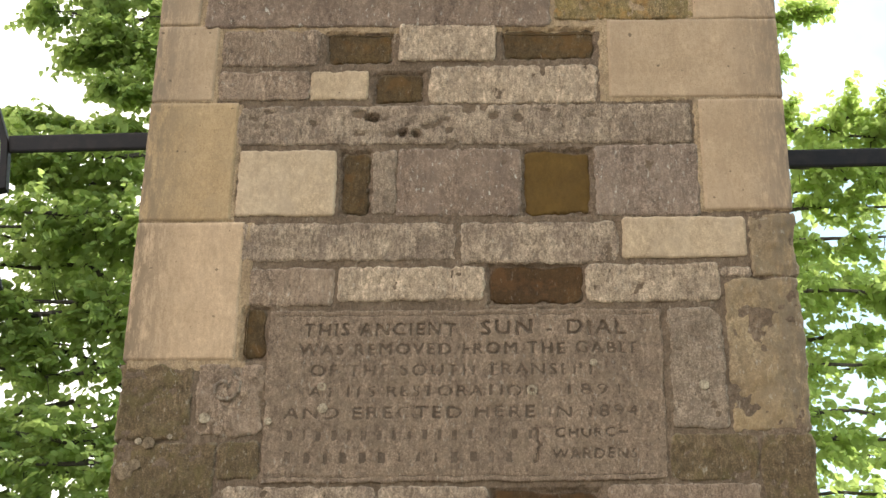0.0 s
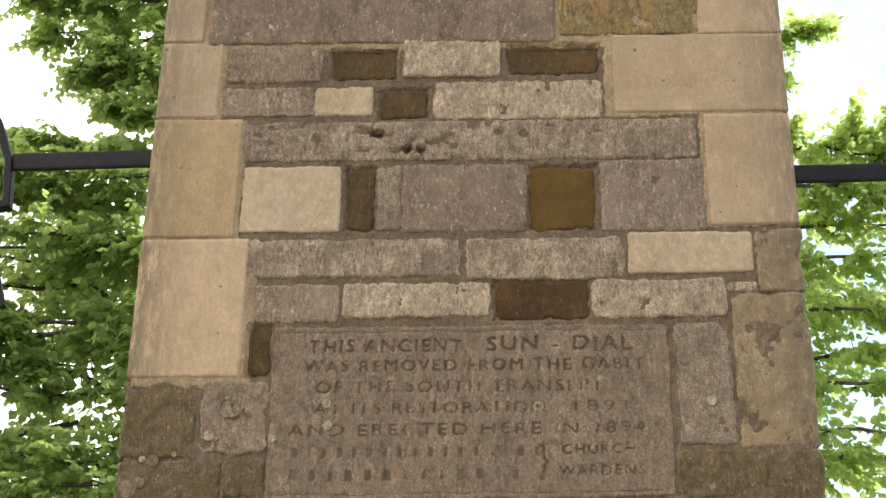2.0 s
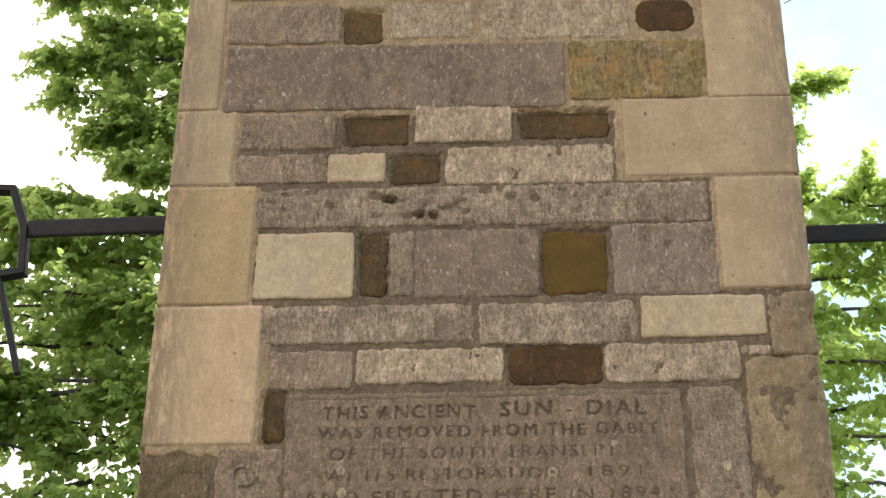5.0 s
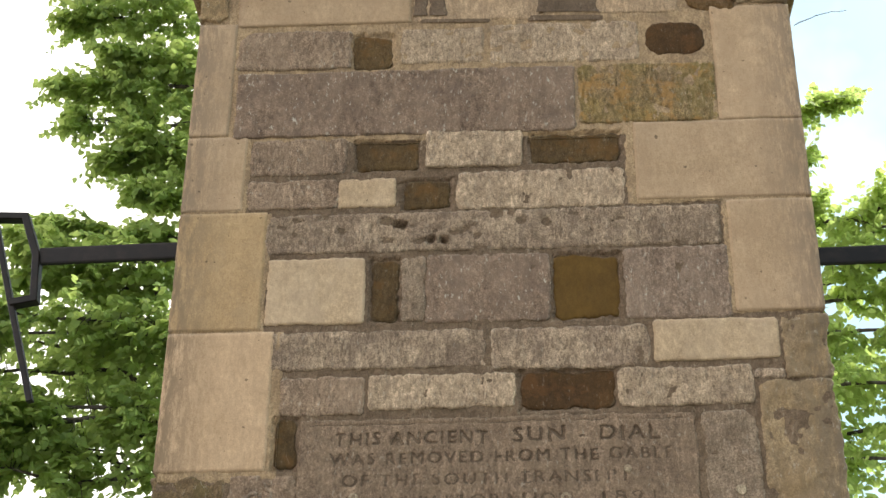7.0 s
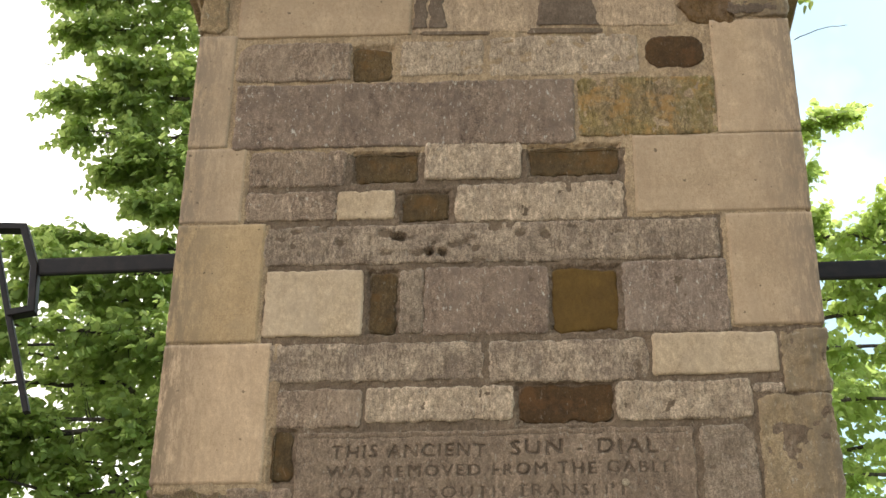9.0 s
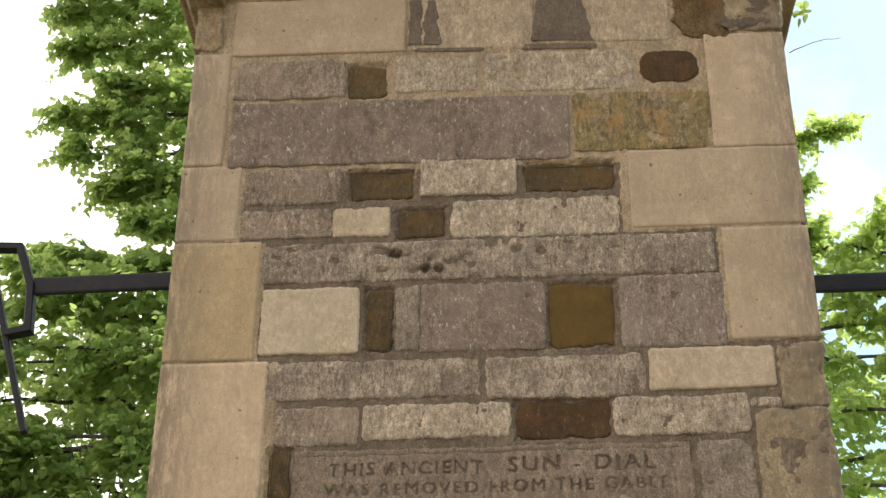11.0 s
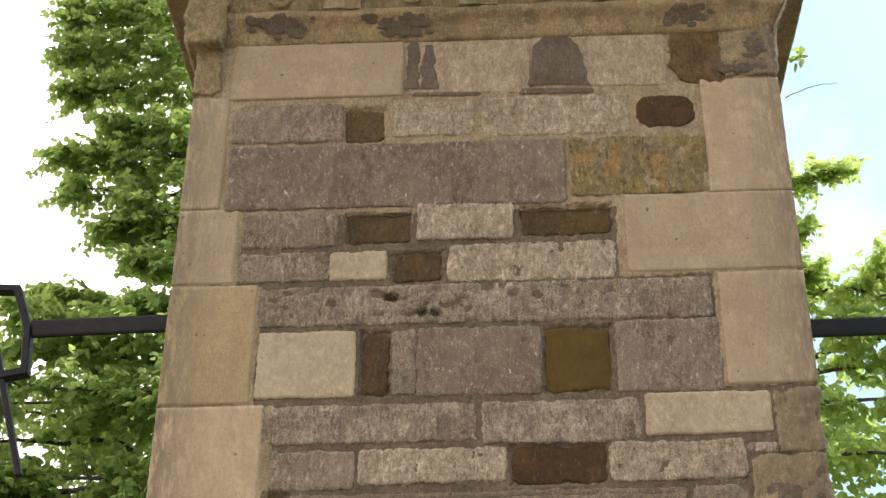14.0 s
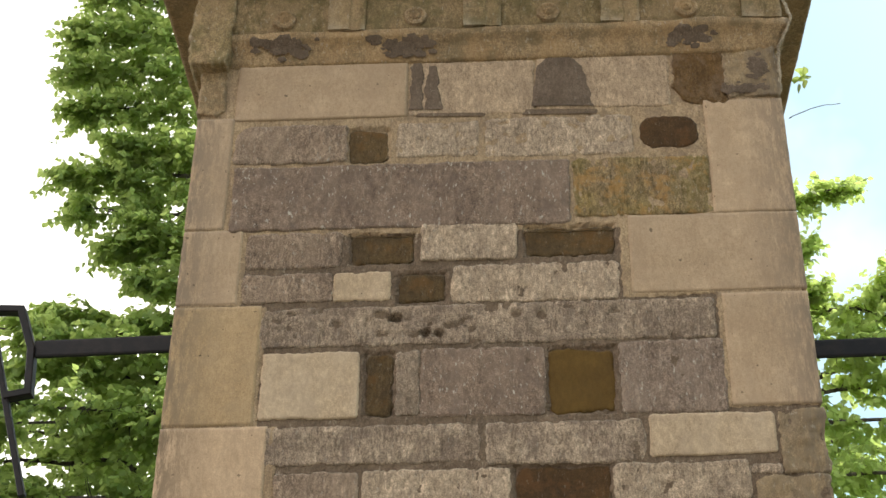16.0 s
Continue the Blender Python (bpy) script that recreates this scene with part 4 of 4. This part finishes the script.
def build_tree(base, top, boughs, gaps, label, seed, leaves, size, airy):
    """A trunk; each bough (inner end, tip, thickness of its foliage, number of sprays) is a limb set with leafy twigs.
    gaps: places (x, z, radius) where the crown is thin; airy: how open the rest is."""
    rng = random.Random(seed)
    thing = tagged(new("tree"), label, "tree")
    bx, by = base
    bm = bmesh.new()
    nodes = limb(bm, (bx, by, -0.1), (bx + 0.15, by, top), 0.22, 0.04, 0.02, rng, 14, 12)
    part("trunk", bm, BARK, thing, "grey-brown tapered trunk")
    twigs = bmesh.new()
    verts, faces = [], []
    for inner, tip, thick, sprays in boughs:
        inner, tip = Vector(inner), Vector(tip)
        tip -= (tip - inner).normalized() * 0.10
        root = min(nodes, key=lambda p: (p - inner).length + 1.5 * max(0.0, p.z - inner.z + 0.4))
        wood = bmesh.new()
        limb(wood, root, inner, 0.034, 0.020, rng.uniform(0.02, 0.07), rng, 8, 7)
        line = limb(wood, inner, tip, 0.020, 0.004, rng.uniform(0.02, 0.06), rng, 10, 6)
        part("limb", wood, BARK, thing, "grey-brown branch")
        along = (tip - inner).normalized()
        for k in range(round(1.25 * sprays)):
            f = 0.94 * rng.random() ** 0.85
            i = min(int(f * 10), 9)
            p = line[i].lerp(line[i + 1], f * 10 - i)
            room = thick * (1 - 0.72 * f ** 1.5)
            ball = Vector((rng.gauss(0, 1), rng.gauss(0, 1), rng.gauss(0, 1))).normalized() * rng.random() ** 0.5
            c = p + Vector((0.9 * ball.x, 1.5 * ball.y, 1.05 * ball.z)) * room
            if any((c.x - gx) ** 2 + (c.z - gz) ** 2 < gr * gr * rng.uniform(0.6, 1.35) for gx, gz, gr in gaps) or noise.noise((c.x * 4.6, c.y * 1.2, c.z * 4.6 + seed)) > 0.5 - airy:
                continue
            d = (c - p) * 0.5 + along * 0.12 + Vector((rng.gauss(0, 0.09), rng.gauss(0, 0.12), rng.gauss(0, 0.04)))
            if k % 3 == 0:
                limb(twigs, p, c, 0.0045, 0.002, 0.08, rng, 3, 3)
            leaf_spray(verts, faces, rng, c, d, rng.randint(6, 11), size)
    tagged(part("twig_mass", twigs, BARK, thing, "fine grey-brown twigs"), kind="stuff")
    crown = link_mesh("crown", verts, faces, leaves, thing, smooth=False)
    tagged(crown, "dense crown of fresh green heart-shaped leaves", kind="stuff")


def tiers(rng, x_in, x_out, z0, z1, step, y0, y1, thick, sprays, wander=0.2):
    """Boughs one above the other, reaching out from x_in to about x_out."""
    out, z = [], z0
    while z < z1:
        y = rng.uniform(y0, y1)
        out.append(((x_in, y + 0.2, z + rng.uniform(-0.05, 0.12)), (x_out + rng.uniform(-wander, wander), y - 0.1, z + rng.uniform(-0.25, 0.16)), thick, sprays))
        z += step * rng.uniform(0.8, 1.2)
    return out


rngt = random.Random(11)
left_boughs = [((x0, 6.5, z0), (x1, 6.25, z1), r, n) for x0, z0, x1, z1, r, n in (
    (-1.9, 10.15, -2.95, 10.15, 0.30, 150), (-2.0, 9.70, -3.15, 9.62, 0.29, 160), (-2.0, 9.25, -3.25, 9.14, 0.27, 170), (-2.0, 8.85, -3.36, 8.72, 0.23, 180),
    (-2.0, 8.42, -3.38, 8.33, 0.20, 170), (-2.0, 8.12, -3.30, 7.99, 0.17, 130), (-1.9, 7.72, -2.9, 7.70, 0.18, 130),
    (-1.9, 7.52, -3.30, 7.36, 0.20, 210), (-1.9, 7.25, -3.12, 7.14, 0.19, 180), (-1.8, 6.98, -2.70, 6.92, 0.18, 150), (-1.8, 6.80, -2.90, 6.78, 0.13, 120),
    (-1.7, 6.52, -2.58, 6.50, 0.14, 120), (-1.7, 6.26, -2.62, 6.18, 0.13, 110), (-2.1, 6.20, -3.20, 6.30, 0.085, 120))]
left_boughs += tiers(rngt, -1.8, -3.75, 3.0, 6.02, 0.235, 6.0, 6.6, 0.19, 215)
left_boughs += tiers(rngt, -2.5, -4.1, 3.1, 5.75, 0.33, 6.2, 6.9, 0.19, 130)
left_boughs += tiers(rngt, -1.6, -3.1, 3.2, 5.8, 0.42, 6.9, 7.7, 0.24, 110)
left_boughs += tiers(rngt, -1.0, -2.1, 6.4, 10.3, 0.5, 7.0, 7.9, 0.30, 110)
left_boughs += tiers(rngt, -1.5, 0.2, 3.6, 9.8, 0.9, 7.0, 8.2, 0.36, 70)
left_gaps = ((-3.02, 5.15, 0.14), (-2.60, 4.86, 0.15), (-2.92, 4.42, 0.13), (-2.48, 4.36, 0.10), (-2.88, 4.10, 0.13), (-2.75, 7.88, 0.14), (-2.55, 8.55, 0.07),
             (-3.3, 3.9, 0.12), (-2.35, 3.85, 0.07), (-2.3, 5.55, 0.06), (-2.75, 5.62, 0.07), (-2.2, 4.1, 0.06), (-2.6, 3.95, 0.07), (-2.7, 9.0, 0.08), (-2.45, 9.35, 0.09), (-2.9, 9.4, 0.08), (-3.38, 6.02, 0.24), (-3.45, 5.70, 0.15))
build_tree((-1.2, 7.4), 10.5, left_boughs, left_gaps, "leafy green tree with dense crown behind the pillar", 3, LEAF, 0.057, 0.145)
right_boughs = [((x0, 6.6, z0), (x1, 6.3, z1), r, n) for x0, z0, x1, z1, r, n in (
    (1.65, 7.28, 2.72, 7.30, 0.085, 120), (1.75, 6.55, 2.36, 6.86, 0.085, 75), (1.8, 6.25, 2.35, 6.50, 0.12, 90),
    (2.5, 6.0, 2.80, 6.68, 0.12, 100), (2.8, 6.1, 3.25, 6.85, 0.16, 100))]
right_boughs += tiers(rngt, 1.55, 3.5, 2.9, 6.40, 0.25, 6.1, 6.6, 0.17, 145)
right_boughs += tiers(rngt, 1.5, 3.5, 3.2, 6.0, 0.5, 6.9, 7.6, 0.22, 80)
right_boughs += tiers(rngt, 0.8, 1.5, 6.8, 9.6, 0.6, 7.4, 8.2, 0.28, 70)
right_gaps = ((2.86, 5.60, 0.15), (2.45, 4.52, 0.08), (2.62, 4.05, 0.12), (2.20, 5.15, 0.07), (2.52, 6.62, 0.14), (2.8, 4.75, 0.10), (2.42, 4.20, 0.09), (2.70, 3.72, 0.15), (2.30, 3.80, 0.08), (2.2, 4.75, 0.06))
build_tree((1.3, 7.8), 10.2, right_boughs, right_gaps, "leafy tree with sunlit bright green crown behind the pillar", 8, LEAF_SUNLIT, 0.056, 0.28)


def build_weed():
    """A sprig rooted in the cornice joint, with one long bare stalk."""
    rng = random.Random(4)
    thing = tagged(new("wall_weed"), "small green weed with a bare stalk growing from the cornice", "weed")
    bm = bmesh.new()
    limb(bm, (0.712, 0.40, 3.598), (0.838, 0.40, 3.640), 0.0013, 0.0007, -0.10, rng, 8, 5)
    part("stalk", bm, BARK, thing, "thin dry stalk")
    verts, faces = [], []
    for k in range(9):
        p = Vector((0.755 + rng.uniform(-0.012, 0.012), 0.40 + rng.uniform(-0.02, 0.02), 3.722 + rng.uniform(-0.012, 0.012)))
        leaf(verts, faces, p, Vector((rng.gauss(0.5, 1), rng.gauss(0, 1), rng.gauss(0, 0.6))), Vector((rng.gauss(0, 0.5), -0.6, 1)), 0.022)
    tagged(link_mesh("leaves", verts, faces, LEAF_SUNLIT, thing, smooth=False), "small round green leaves", kind="stuff")


build_weed()
